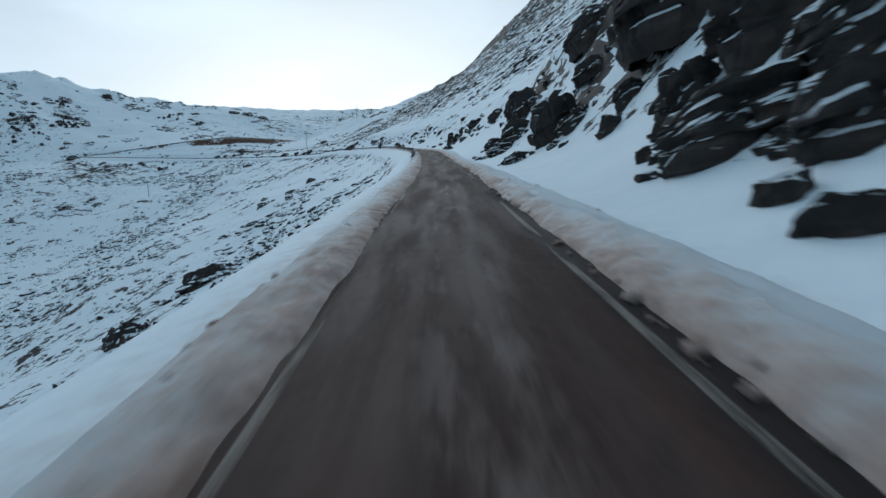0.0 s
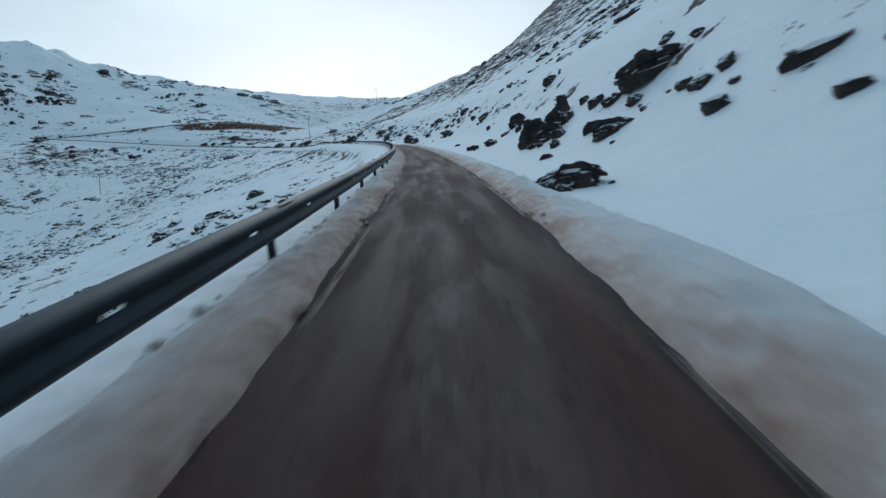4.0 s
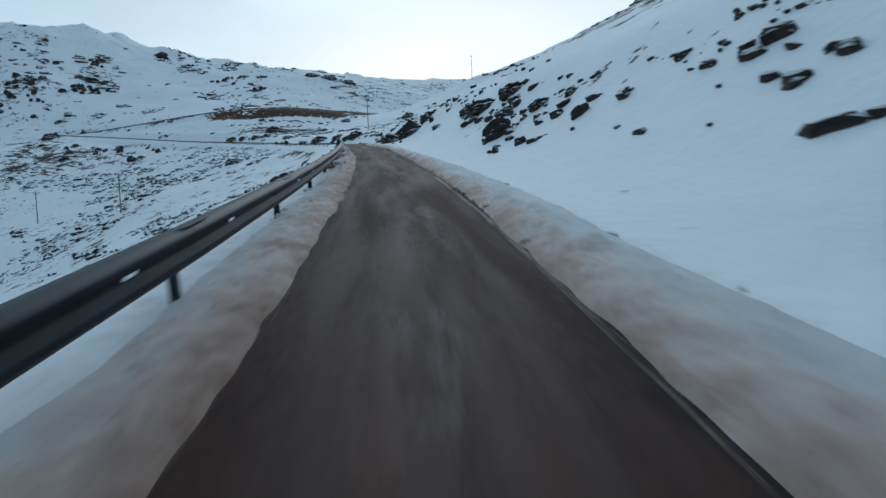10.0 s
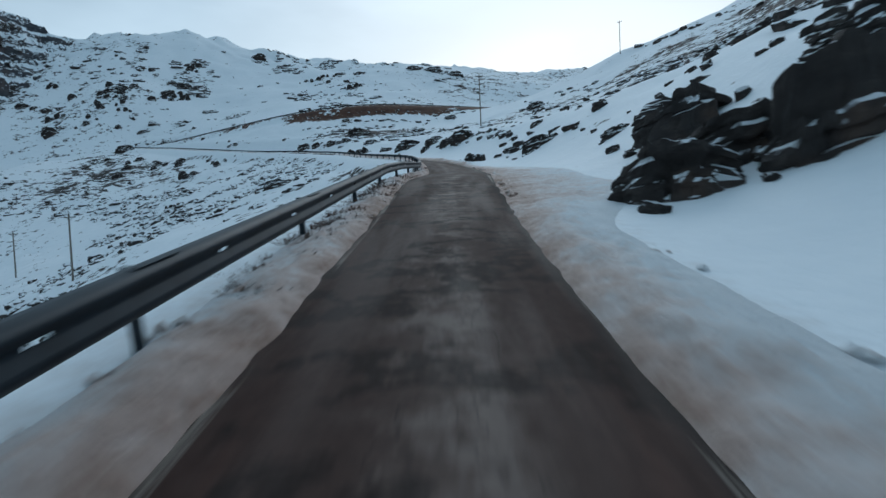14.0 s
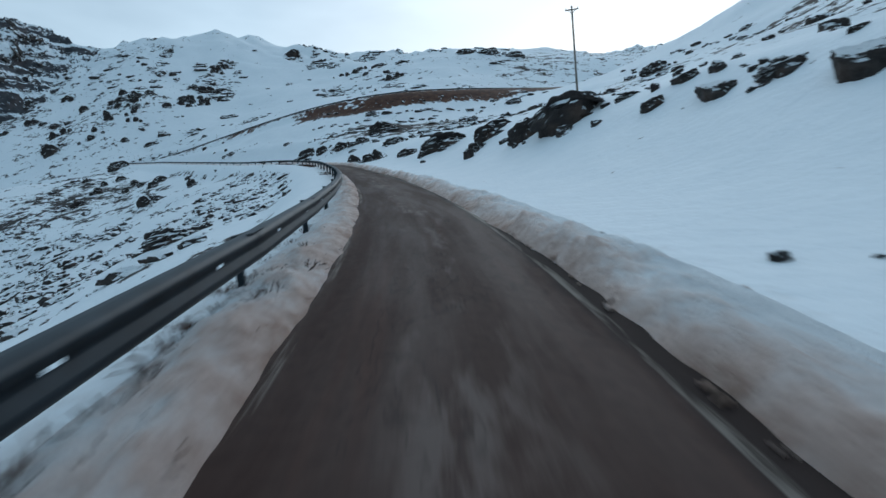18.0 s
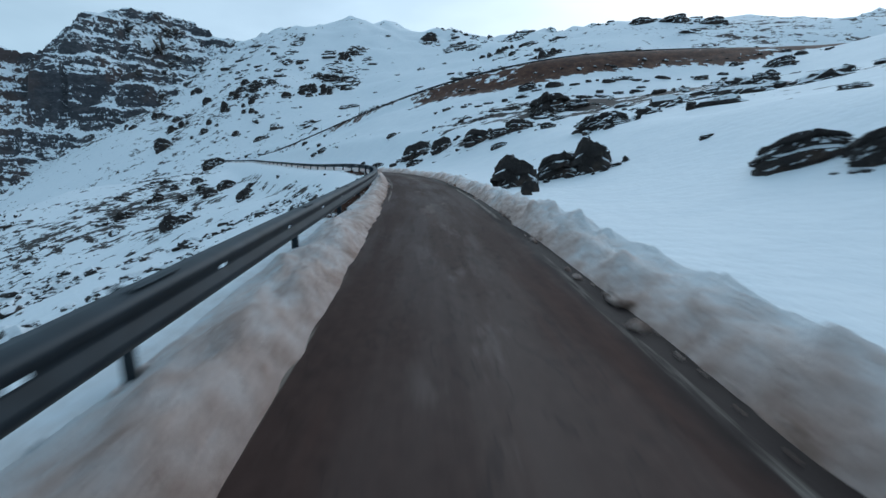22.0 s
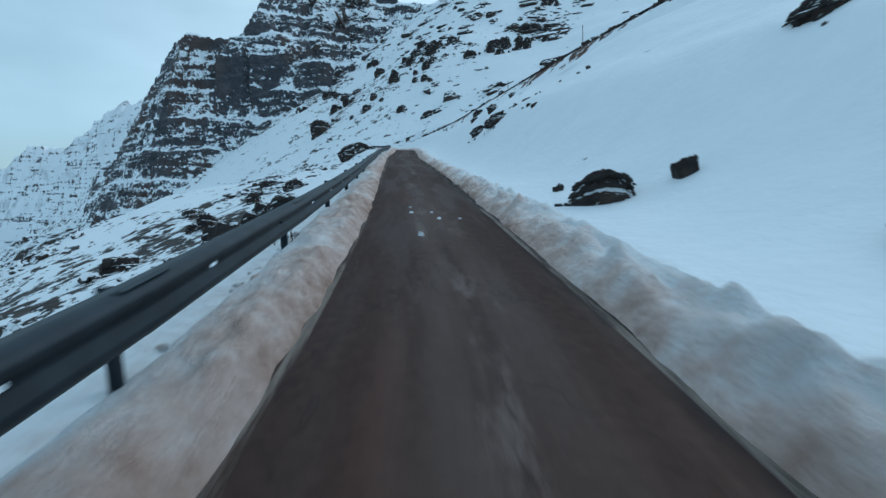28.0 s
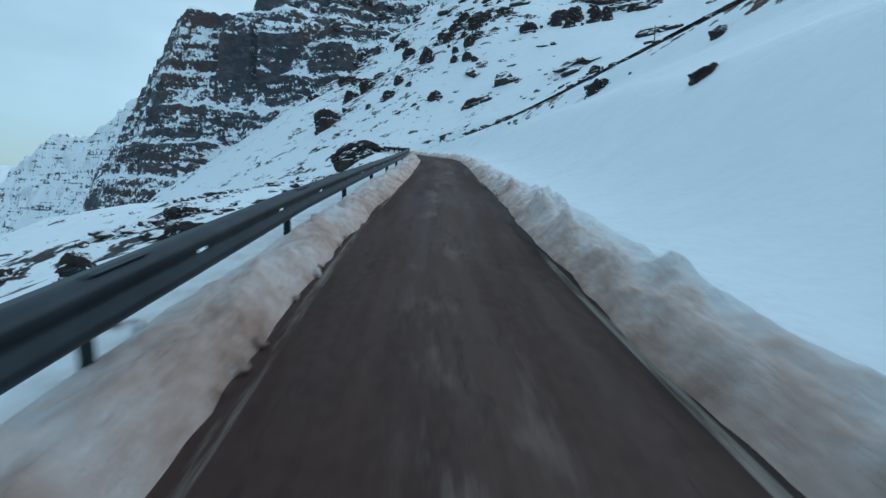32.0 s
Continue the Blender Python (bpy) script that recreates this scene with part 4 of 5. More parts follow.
def clump(x, y, wide, tall, turn):
    """A group of small crags that break through the snow of a far slope, one above another."""
    rnd = random.Random(int(abs(x * 13 + y * 29)))
    _, n = slope_at(x, y, 3.0)
    up = Vector((-n.x, -n.y, 0)).normalized()
    side = Vector((-up.y, up.x, 0))
    for i in range(max(3, int(wide * tall / 11))):
        at = side * wide * rnd.uniform(-0.6, 0.6) + up * tall * 1.1 * rnd.uniform(-0.4, 0.9)
        size = rnd.uniform(1.0, 3.2)
        outcrop(x + at.x, y + at.y, size, size * rnd.uniform(0.5, 0.95), turn + rnd.uniform(-25, 25), SNOWY)


# ---- loose stones on the slopes ----
def stones():
    rng = np.random.default_rng(5)
    shapes = []
    for s in range(6):
        bm = bmesh.new()
        bmesh.ops.create_icosphere(bm, subdivisions=2, radius=1.0)
        for v in bm.verts:
            q = v.co * 1.3 + Vector((s * 5.1, s * 2.2, 0))
            v.co *= 1 + 0.55 * noise.noise(q) + 0.3 * noise.noise(q * 2.7)
            v.co.z *= 0.75
        bm.verts.ensure_lookup_table()
        shapes.append((np.array([v.co[:] for v in bm.verts]), np.array([[v.index for v in f.verts] for f in bm.faces])))
        bm.free()
    n = 40000
    k = rng.integers(30, N_MAIN, n)
    side = np.where(rng.random(n) < 0.5, -1, 1)
    u = side * (6 + 125 * rng.random(n) ** 1.5)
    x = LINE[k, 0] + LEFT[k, 0] * u + rng.normal(0, 2, n)
    y = LINE[k, 1] + LEFT[k, 1] * u + rng.normal(0, 2, n)
    clump = 0.6 * fbm(x / 22, y / 22, 3, 81) + 0.4 * fbm(x / 5, y / 5, 3, 87)
    near, d, _ = nearest(x, y)
    keep = (clump > np.where(d < -14, 0.545, np.where(d < 0, 0.59, 0.57))) & (np.abs(d) > 5.5)
    keep &= ~((d < 0) & ((d > -18) | (near > N_MAIN - 130)))
    x, y, d = x[keep], y[keep], d[keep]
    z = height(x, y)
    zx = (height(x + 1, y) - z)
    zy = (height(x, y + 1) - z)
    # coarser blocks on the hillside above the bend
    n = 9000
    fx, fy = rng.uniform(-520, -190, n), rng.uniform(405, 600, n)
    clump = 0.55 * fbm(fx / 30, fy / 30, 3, 181) + 0.45 * fbm(fx / 7, fy / 7, 3, 187)
    near, fd, _ = nearest(fx, fy)
    keep = (clump > 0.628) & (np.abs(fd) > 12)
    fx, fy, fd = fx[keep], fy[keep], fd[keep]
    coarse = np.r_[np.ones(len(x)), np.full(len(fx), 2.1)]
    fz = height(fx, fy)
    zx = np.r_[zx, height(fx + 2, fy) / 2 - fz / 2]
    zy = np.r_[zy, height(fx, fy + 2) / 2 - fz / 2]
    x, y, z, d = np.r_[x, fx], np.r_[y, fy], np.r_[z, fz], np.r_[d, fd]
    verts, faces, count = [], [], 0
    for i in range(len(x)):
        sv, sf = shapes[int(rng.integers(6))]
        size = coarse[i] * (0.16 + 0.5 * rng.random() ** 3 * (1 + rng.random())) * min(1.0, 0.35 + abs(d[i]) / 45)
        along = math.atan2(zx[i], -zy[i]) + rng.normal(0, 0.35)
        c, s = math.cos(along), math.sin(along)
        p = sv * np.array([size * (1.3 + rng.random()), size, size * (0.6 + 0.5 * rng.random())])
        q = np.stack([p[:, 0] * c - p[:, 1] * s, p[:, 0] * s + p[:, 1] * c, p[:, 2]], 1)
        q[:, 2] += 0.6 * (q[:, 0] * zx[i] + q[:, 1] * zy[i])
        verts.append(q + (x[i], y[i], z[i] + size * 0.1))
        faces.append(sf + count)
        count += len(sv)
    me = mesh_from("stones", np.vstack(verts), np.vstack(faces), ROCK_MAT, False)
    return tagged(new("stones", me), "many small dark stones scattered over the snowy slopes", "stones", kind="stuff")


STONES = stones()
boulder(-69.1, 292.6, 0.36, 0.32, 43, SMALL)
boulder(-68.2, 292.6, 0.20, 0.11, 30, SMALL)
boulder(5.3, 6.8, 1.69, 1.09, -15, BROWN)
boulder(-176.6, 372.0, 0.34, 0.45, 90, SMALL)
boulder(4.6, 43.6, 0.84, 0.39, 10, SMALL)
boulder(3.7, 44.7, 0.49, 0.49, 21, SMALL)
boulder(5.5, 8.5, 1.25, 1.07, -6, BROWN)
boulder(5.4, 45.2, 3.34, 1.03, 19, BROWN)
boulder(-1.3, 117.2, 0.37, 0.18, 10, SMALL)
boulder(-21.5, 203.0, 1.21, 0.47, -2, SMALL)
boulder(0.2, 116.7, 1.32, 1.05, 21, BROWN)
boulder(-14.9, 186.6, 0.52, 0.45, 16, BROWN)
boulder(-23.8, 204.4, 0.47, 0.38, -4, SMALL)
boulder(6.7, 27.6, 0.82, 0.41, 1, SMALL)
boulder(7.4, 9.2, 2.83, 2.05, -12, BROWN)
boulder(0.1, 117.6, 0.92, 1.19, 30, BROWN)
boulder(-9.5, 170.6, 0.60, 0.24, 22, SMALL)
boulder(-98.3, 328.8, 0.78, 0.54, 42, SMALL)
boulder(-1.5, 118.6, 1.47, 0.98, -9, BROWN)
boulder(-58.2, 279.2, 0.76, 0.34, 51, SMALL)
boulder(-57.5, 279.2, 0.25, 0.27, 38, SMALL)
boulder(-4.8, 153.2, 1.11, 1.26, 6, BROWN)
boulder(-199.8, 382.4, 2.5, 0.75, 35, BROWN)
boulder(-0.1, 118.6, 0.82, 0.44, 26, SNOWY)
boulder(-57.2, 279.7, 0.77, 0.19, 23, SMALL)
boulder(-45.7, 254.8, 0.45, 0.22, 8, SMALL)
boulder(-13.5, 172.9, 1.18, 1.18, 16, BROWN)
boulder(-22.5, 205.4, 0.52, 0.31, 12, SMALL)
boulder(6.5, 29.3, 0.92, 0.39, -20, SMALL)
boulder(-149.8, 366.3, 0.66, 0.20, 77, SMALL)
boulder(-23.7, 206.0, 0.67, 0.31, 23, SMALL)
boulder(-60.2, 286.1, 1.65, 0.88, 20, SNOWY)
boulder(3.4, 48.7, 0.76, 0.43, -21, SMALL)
boulder(1.4, 118.8, 1.23, 0.52, 20, SNOWY)
boulder(-12.6, 173.5, 1.67, 2.17, 12, BROWN)
boulder(-62.4, 286.7, 1.19, 0.70, 5, BROWN)
boulder(-0.1, 120.2, 0.71, 0.68, 18, SNOWY)
boulder(7.4, 47.8, 3.78, 2.60, 1, BROWN)
boulder(-202.9, 381.9, 0.29, 0.19, 56, SMALL)
boulder(4.7, 31.7, 1.94, 0.99, 24, BROWN)
boulder(-5.4, 155.9, 1.80, 1.62, 20, BROWN)
boulder(2.6, 119.1, 1.94, 1.85, 3, BROWN)
boulder(-201.4, 383.4, 1.69, 1.0, 37, SNOWY)
boulder(8.2, 30.1, 2.94, 1.50, 9, SNOWY)
boulder(-3.6, 155.1, 0.82, 0.36, 5, SMALL)
boulder(-8.0, 172.9, 1.07, 0.69, -7, SNOWY)
boulder(-20.1, 206.6, 1.22, 0.69, 39, SNOWY)
boulder(-44.8, 256.9, 3.79, 3.18, 33, BROWN)
boulder(9.1, 11.4, 3.11, 2.56, -6, BROWN)
boulder(7.5, 12.8, 4.76, 2.20, -19, BROWN)
boulder(-6.0, 156.7, 0.97, 1.26, 27, BROWN)
boulder(-0.3, 121.3, 0.46, 0.37, 10, SMALL)
boulder(-57.0, 282.1, 3.35, 1.92, 20, BROWN)
boulder(-56.0, 281.9, 2.66, 1.06, 7, BROWN)
boulder(-61.4, 288.2, 2.05, 0.59, 45, SNOWY)
boulder(2.5, 120.3, 1.18, 0.66, -18, SNOWY)
boulder(-60.0, 282.7, 0.40, 0.35, 29, SMALL)
boulder(-203.2, 383.3, 0.41, 0.46, 94, SMALL)
boulder(-86.3, 322.2, 1.37, 0.69, 52, BROWN)
boulder(-204.0, 382.9, 2.1, 1.0, 46, BROWN)
boulder(-21.7, 208.5, 0.83, 0.36, 42, SMALL)
boulder(-6.6, 158.2, 0.50, 0.51, 19, SMALL)
boulder(-19.7, 207.8, 1.35, 0.29, 16, SMALL)
boulder(-121.3, 350.3, 2.63, 1.01, 33, BROWN)
boulder(-13.8, 191.9, 0.79, 0.44, 34, SNOWY)
boulder(-24.1, 210.0, 2.33, 2.33, 14, BROWN)
boulder(-122.7, 350.4, 2.54, 1.27, 31, BROWN)
boulder(7.8, 33.0, 4.45, 4.56, 19, BROWN)
boulder(-28.3, 224.5, 1.09, 0.42, 29, SNOWY)
boulder(-8.2, 159.9, 0.45, 0.48, 2, SMALL)
boulder(-27.2, 224.3, 3.66, 1.08, 3, BROWN)
boulder(-58.7, 284.7, 1.36, 0.69, 19, SNOWY)
boulder(-47.6, 259.9, 0.95, 0.60, 4, SMALL)
boulder(-22.6, 210.5, 0.92, 0.28, 21, SMALL)
boulder(-86.3, 324.1, 1.66, 1.00, 29, BROWN)
boulder(-7.1, 175.8, 1.12, 0.52, -14, SNOWY)
boulder(-5.2, 159.7, 0.37, 0.32, 22, SMALL)
boulder(-21.6, 210.7, 1.90, 0.66, 6, SNOWY)
boulder(-90.0, 324.4, 1.94, 1.37, 64, BROWN)
boulder(-114.4, 348.2, 0.95, 0.47, 58, SMALL)
boulder(9.0, 51.2, 3.42, 3.42, -1, BROWN)
boulder(9.7, 15.0, 3.65, 4.10, -15, BROWN)
boulder(-40.5, 253.5, 3.28, 1.83, 48, SNOWY)
boulder(-9.7, 177.8, 1.06, 0.52, 19, SMALL)
boulder(-66.6, 302.7, 1.35, 0.73, 28, SNOWY)
boulder(-2.9, 158.9, 0.67, 0.50, -8, SMALL)
boulder(0.2, 141.5, 1.99, 1.17, 26, SNOWY)
boulder(-45.9, 261.0, 1.17, 1.46, 33, SNOWY)
boulder(-10.0, 161.7, 0.39, 0.25, 3, SMALL)
boulder(0.9, 141.3, 0.59, 0.36, -13, SMALL)
boulder(-8.9, 177.9, 0.79, 0.34, 28, SMALL)
boulder(5.7, 54.0, 2.48, 1.72, 6, SNOWY)
boulder(-3.5, 159.8, 0.63, 0.59, 1, SMALL)
boulder(-7.6, 177.4, 1.00, 0.60, -11, SMALL)
boulder(-14.6, 195.3, 0.76, 0.38, 29, SMALL)
boulder(-28.2, 226.6, 2.75, 1.32, 26, BROWN)
boulder(-19.8, 211.1, 0.71, 0.37, 9, SMALL)
boulder(10.2, 33.7, 3.01, 1.63, -23, SNOWY)
boulder(-6.5, 162.5, 1.27, 1.04, 23, BROWN)
boulder(-20.4, 212.3, 0.64, 0.28, 20, SMALL)
boulder(-100.6, 336.7, 6.07, 3.25, 31, SNOWY)
boulder(-207.0, 385.8, 1.54, 1.54, 94, SNOWY)
boulder(-8.2, 180.1, 2.70, 1.12, 22, SNOWY)
boulder(-68.8, 306.0, 1.80, 0.63, 31, SNOWY)
boulder(0.1, 144.6, 0.45, 0.39, 16, SMALL)
boulder(-11.3, 181.6, 1.25, 0.45, 7, SMALL)
boulder(-66.8, 305.8, 0.91, 0.41, 16, SMALL)
boulder(9.1, 55.2, 4.42, 4.42, -4, BROWN)
boulder(-9.5, 181.7, 1.53, 1.18, -8, SMALL)
boulder(-4.1, 163.7, 0.85, 0.42, 2, SMALL)
boulder(-7.1, 164.9, 0.71, 0.64, -11, SMALL)
boulder(-24.4, 215.7, 1.91, 0.95, 36, SNOWY)
boulder(-2.6, 162.9, 2.14, 1.29, 13, BROWN)
boulder(-15.6, 199.3, 1.01, 0.53, -9, SMALL)
boulder(-69.6, 307.6, 0.61, 0.37, 47, SMALL)
boulder(-22.3, 215.8, 1.35, 0.39, 21, SMALL)
boulder(-5.9, 165.4, 1.18, 1.18, -15, SNOWY)
boulder(0.3, 130.4, 0.70, 0.91, 18, SMALL)
boulder(-48.2, 266.0, 2.01, 0.18, 26, SMALL)
boulder(-4.7, 165.4, 1.18, 0.93, -4, SNOWY)
boulder(-3.2, 131.8, 0.9, 0.6, 29, BROWN)
boulder(-91.3, 331.0, 4.25, 1.73, 51, BROWN)
boulder(-110.1, 350.5, 1.47, 0.40, 44, SMALL)
boulder(-73.5, 310.2, 1.50, 0.74, 17, SMALL)
boulder(-72.1, 311.0, 1.12, 0.62, 54, SMALL)
boulder(-87.2, 334.3, 1.69, 0.98, 49, SNOWY)
boulder(11.0, 23.3, 6.47, 5.11, -4, BROWN)
boulder(-24.2, 219.9, 2.86, 1.29, 2, SNOWY)
boulder(-73.8, 312.8, 0.76, 0.67, 52, SMALL)
boulder(-29.5, 235.8, 0.85, 0.57, 30, SMALL)
boulder(-31.1, 236.3, 0.92, 0.49, 17, SMALL)
boulder(-75.9, 316.6, 1.73, 0.69, 13, SMALL)
boulder(-119.9, 360.9, 1.04, 1.04, 65, SMALL)
boulder(-138.2, 373.5, 2.00, 0.84, 55, SMALL)
boulder(-35.0, 243.0, 0.84, 0.68, 15, SMALL)
boulder(-33.5, 243.2, 0.84, 0.54, 2, SMALL)
boulder(-126.9, 362.5, 4.75, 1.39, 63, SNOWY)
boulder(-37.8, 245.3, 0.98, 1.15, 26, SMALL)
boulder(-115.9, 313.2, 6.89, 2.58, 25, SNOWY)
boulder(-1.2, 148.3, 1.10, 1.18, -18, SMALL)
boulder(-140.2, 380.2, 3.55, 1.11, 64, SNOWY)
boulder(-145.4, 382.2, 5.88, 3.35, 51, BROWN)
boulder(-173.0, 378.9, 2.34, 1.04, 43, SMALL)
boulder(-121.7, 383.0, 2.98, 1.79, 72, SMALL)
boulder(-161.0, 398.5, 3.69, 1.99, 62, SMALL)
boulder(-45.6, 73.4, 8.26, 5.11, -1, SNOWY)
boulder(-206.3, 362.4, 3.60, 3.06, 36, SMALL)
boulder(-47.2, 162.0, 4.05, 1.73, 26, SMALL)
boulder(-44.3, 96.9, 13.22, 6.07, 10, SNOWY)
boulder(-54.8, 159.3, 4.90, 2.25, -0, SMALL)
boulder(-42.0, 167.8, 3.48, 1.99, -13, SMALL)
boulder(-50.9, 136.6, 3.10, 1.44, 22, SMALL)
boulder(-130.8, 425.1, 5.70, 2.85, 54, SMALL)
boulder(1.3, 86.6, 2.12, 1.31, -2, BROWN)
boulder(3.9, 44.3, 0.32, 0.22, -17, SMALL)
boulder(-23.5, 203.9, 0.56, 0.73, 38, SMALL)
boulder(3.8, 92.3, 0.33, 0.24, 9, SMALL)
boulder(-35.0, 237.0, 1.55, 1.04, 18, SMALL)
boulder(4.4, 94.3, 2.05, 1.11, -17, SNOWY)
boulder(1.9, 96.2, 0.83, 0.50, 20, SMALL)
boulder(-191.4, 380.4, 0.66, 0.41, 72, SMALL)
boulder(6.1, 15.4, 0.68, 0.89, -9, SMALL)
boulder(-10.0, 176.6, 0.99, 0.72, -12, SMALL)
boulder(-193.0, 381.0, 0.45, 0.36, 83, SMALL)
boulder(4.3, 97.0, 1.48, 0.92, 5, SMALL)
boulder(-19.4, 202.6, 1.29, 1.11, 5, SNOWY)
boulder(-76.8, 313.3, 1.02, 0.74, 11, SMALL)
boulder(8.1, 16.5, 2.70, 2.70, 13, SNOWY)
boulder(-40.6, 240.4, 0.58, 0.62, 25, SMALL)
boulder(-194.1, 381.2, 0.29, 0.23, 55, SMALL)
boulder(2.7, 98.8, 0.78, 0.78, 27, SMALL)
boulder(-216.7, 388.6, 1.29, 0.69, 80, SMALL)
boulder(7.6, 53.2, 2.01, 1.30, -1, SNOWY)
boulder(7.1, 97.1, 4.17, 1.53, -12, SNOWY)
boulder(-41.9, 241.4, 0.62, 0.37, 47, SMALL)
boulder(7.9, 64.4, 1.02, 0.86, 10, SMALL)
boulder(-29.7, 230.0, 2.71, 0.94, 19, SNOWY)
boulder(-35.8, 246.2, 0.91, 0.65, 32, SMALL)
boulder(8.7, 23.4, 1.74, 1.61, -6, SNOWY)
boulder(-158.8, 380.0, 1.28, 0.80, 41, SMALL)
boulder(5.9, 120.9, 1.78, 1.25, 21, SMALL)
boulder(8.9, 78.3, 3.04, 2.28, 6, SNOWY)
boulder(13.4, 42.7, 5.85, 3.56, -8, SNOWY)
boulder(-56.9, 165.7, 2.81, 1.36, -16, SMALL)
boulder(-273.9, 389.6, 5.29, 2.59, 84, BROWN)
boulder(-87.1, 390.8, 6.26, 3.13, 38, SMALL)
ledge(-28.9, 227.0, -8.8, 180.7, 30, 0.63, 0.28)
ledge(-8.8, 180.7, -5.1, 170.2, 26, 0.36, 0.27)
ledge(-5.1, 170.2, -3.2, 164.9, 20, 0.27, 0.23)
ledge(-8.4, 174.8, -6.4, 166.4, 8, 0.27, 0.20)
ledge(-2.8, 224.7, 3.2, 217.9, 16, 0.72, 0.68)
ledge(-6.4, 168.1, -4.8, 164.7, 8, 0.22, 0.19)
ledge(-4.5, 172.8, -3.2, 166.9, 14, 0.23, 0.19)
ledge(-15.4, 194.5, -10.4, 181.8, 10, 0.33, 0.25)
ledge(-60.4, 326.9, -23.6, 221.5, 26, 1.01, 0.28)
ledge(-20.6, 209.6, -18.2, 206.5, 10, 0.27, 0.25)
ledge(-16.4, 202.4, -14.5, 195.2, 14, 0.19, 0.14)
ledge(-14.2, 198.7, -13.1, 196.7, 14, 0.14, 0.13)
ledge(-25.9, 401.3, -14.1, 246.1, 18, 1.45, 0.41)
ledge(-13.6, 196.0, -12.9, 194.2, 8, 0.13, 0.12)
ledge(-70.0, 324.4, -33.2, 243.5, 16, 1.01, 0.43)
ledge(-34.4, 246.1, -21.3, 221.0, 14, 0.38, 0.24)
ledge(-71.9, 311.6, -38.9, 254.9, 26, 0.98, 0.42)
ledge(-38.9, 254.9, -31.0, 235.8, 18, 0.31, 0.18)
ledge(-31.0, 235.6, -28.6, 228.4, 22, 0.24, 0.18)
ledge(-30.1, 230.6, -28.8, 227.7, 8, 0.17, 0.15)
ledge(-26.0, 402.8, -28.3, 231.6, 12, 1.48, 0.18)
ledge(-101.6, 430.2, -38.5, 255.4, 18, 1.54, 0.32)
ledge(-33.8, 433.8, -23.2, 278.4, 14, 1.50, 0.46)
ledge(1.3, 137.9, 4.8, 131.2, 30, 0.23, 0.20)
ledge(3.1, 237.2, 15.0, 201.1, 24, 1.13, 0.86)
ledge(3.4, 145.8, 5.5, 135.6, 18, 0.35, 0.27)
ledge(1.9, 138.9, 2.8, 132.1, 12, 0.28, 0.22)
ledge(-5.3, 166.6, 0.7, 150.0, 20, 0.44, 0.33)
ledge(-24.2, 210.1, -5.3, 167.6, 22, 0.42, 0.26)
ledge(-63.9, 445.7, -32.5, 425.3, 20, 1.41, 1.25)
ledge(-91.7, 354.6, -56.0, 294.0, 14, 0.96, 0.46)
ledge(-88.5, 420.8, -66.4, 394.7, 26, 1.06, 0.82)
ledge(-67.0, 380.2, -64.0, 327.4, 16, 0.71, 0.32)
ledge(-77.5, 319.6, -71.6, 310.6, 14, 0.30, 0.22)
ledge(-70.4, 311.5, -67.9, 304.4, 10, 0.23, 0.17)
ledge(-161.7, 394.7, -140.1, 415.4, 18, 0.95, 0.98)
ledge(-132.3, 384.4, -137.4, 428.6, 18, 0.58, 0.96)
ledge(-153.8, 385.5, -142.9, 403.3, 26, 0.61, 0.67)
ledge(-137.4, 428.6, -127.9, 443.2, 14, 0.84, 0.93)
ledge(-171.9, 386.3, -158.3, 391.0, 14, 0.61, 0.57)
ledge(-163.3, 376.7, -155.7, 381.9, 22, 0.34, 0.33)
ledge(-156.1, 382.4, -152.1, 389.4, 18, 0.39, 0.42)
ledge(-141.4, 380.2, -136.0, 381.9, 14, 0.36, 0.36)
ledge(5.4, 95.7, 9.3, 70.7, 22, 0.53, 0.32)
ledge(8.5, 83.9, 11.4, 71.5, 20, 0.43, 0.33)
ledge(-205.5, 383.6, -190.9, 383.8, 12, 0.29, 0.21)
ledge(-256.1, 400.9, -233.9, 399.1, 16, 0.28, 0.21)

# bare outcrops that stand out beside the road
outcrop(-13.3, 171.2, 1.75, 1.35, -8, OPEN)
outcrop(-12.9, 168.6, 1.50, 0.95, -15, OPEN)
outcrop(-12.4, 167.0, 1.10, 0.95, -19, OPEN)
outcrop(-12.3, 165.6, 1.10, 0.70, -23, OPEN)
outcrop(-15.2, 183.9, 1.90, 1.50, 1, LONE)
outcrop(-10.0, 173.2, 1.30, 0.85, -22, SNOWY)
outcrop(-65.9, 288.5, 1.50, 0.80, 4, BROWN)
outcrop(-65.1, 287.4, 1.20, 0.85, 0, BROWN)
outcrop(-64.4, 287.3, 1.30, 0.80, -4, BROWN)
outcrop(-63.9, 286.3, 0.90, 0.90, -7, BROWN)
outcrop(-121.2, 344.9, 2.10, 1.30, 26, BROWN)
outcrop(-120.6, 347.6, 2.40, 1.10, 19, BROWN)
outcrop(-118.8, 347.4, 1.70, 1.40, 12, BROWN)
outcrop(-118.4, 342.4, 0.45, 0.50, 16, SMALL)
outcrop(-117.9, 341.2, 0.55, 0.60, 14, SMALL)
outcrop(-158.6, 371.8, 4.20, 1.55, 45, BROWN)
outcrop(-152.6, 370.4, 2.80, 1.40, 42, BROWN)
outcrop(-165.9, 370.4, 1.50, 0.60, 54, SMALL)
outcrop(-160.4, 369.0, 1.30, 0.60, 48, SMALL)
outcrop(-154.8, 367.8, 1.90, 0.55, 38, SMALL)
outcrop(-145.8, 369.4, 3.10, 1.25, 37, BROWN)
outcrop(-141.0, 370.5, 2.80, 1.05, 28, BROWN)
outcrop(-142.7, 369.6, 2.40, 0.50, 32, SNOWY)
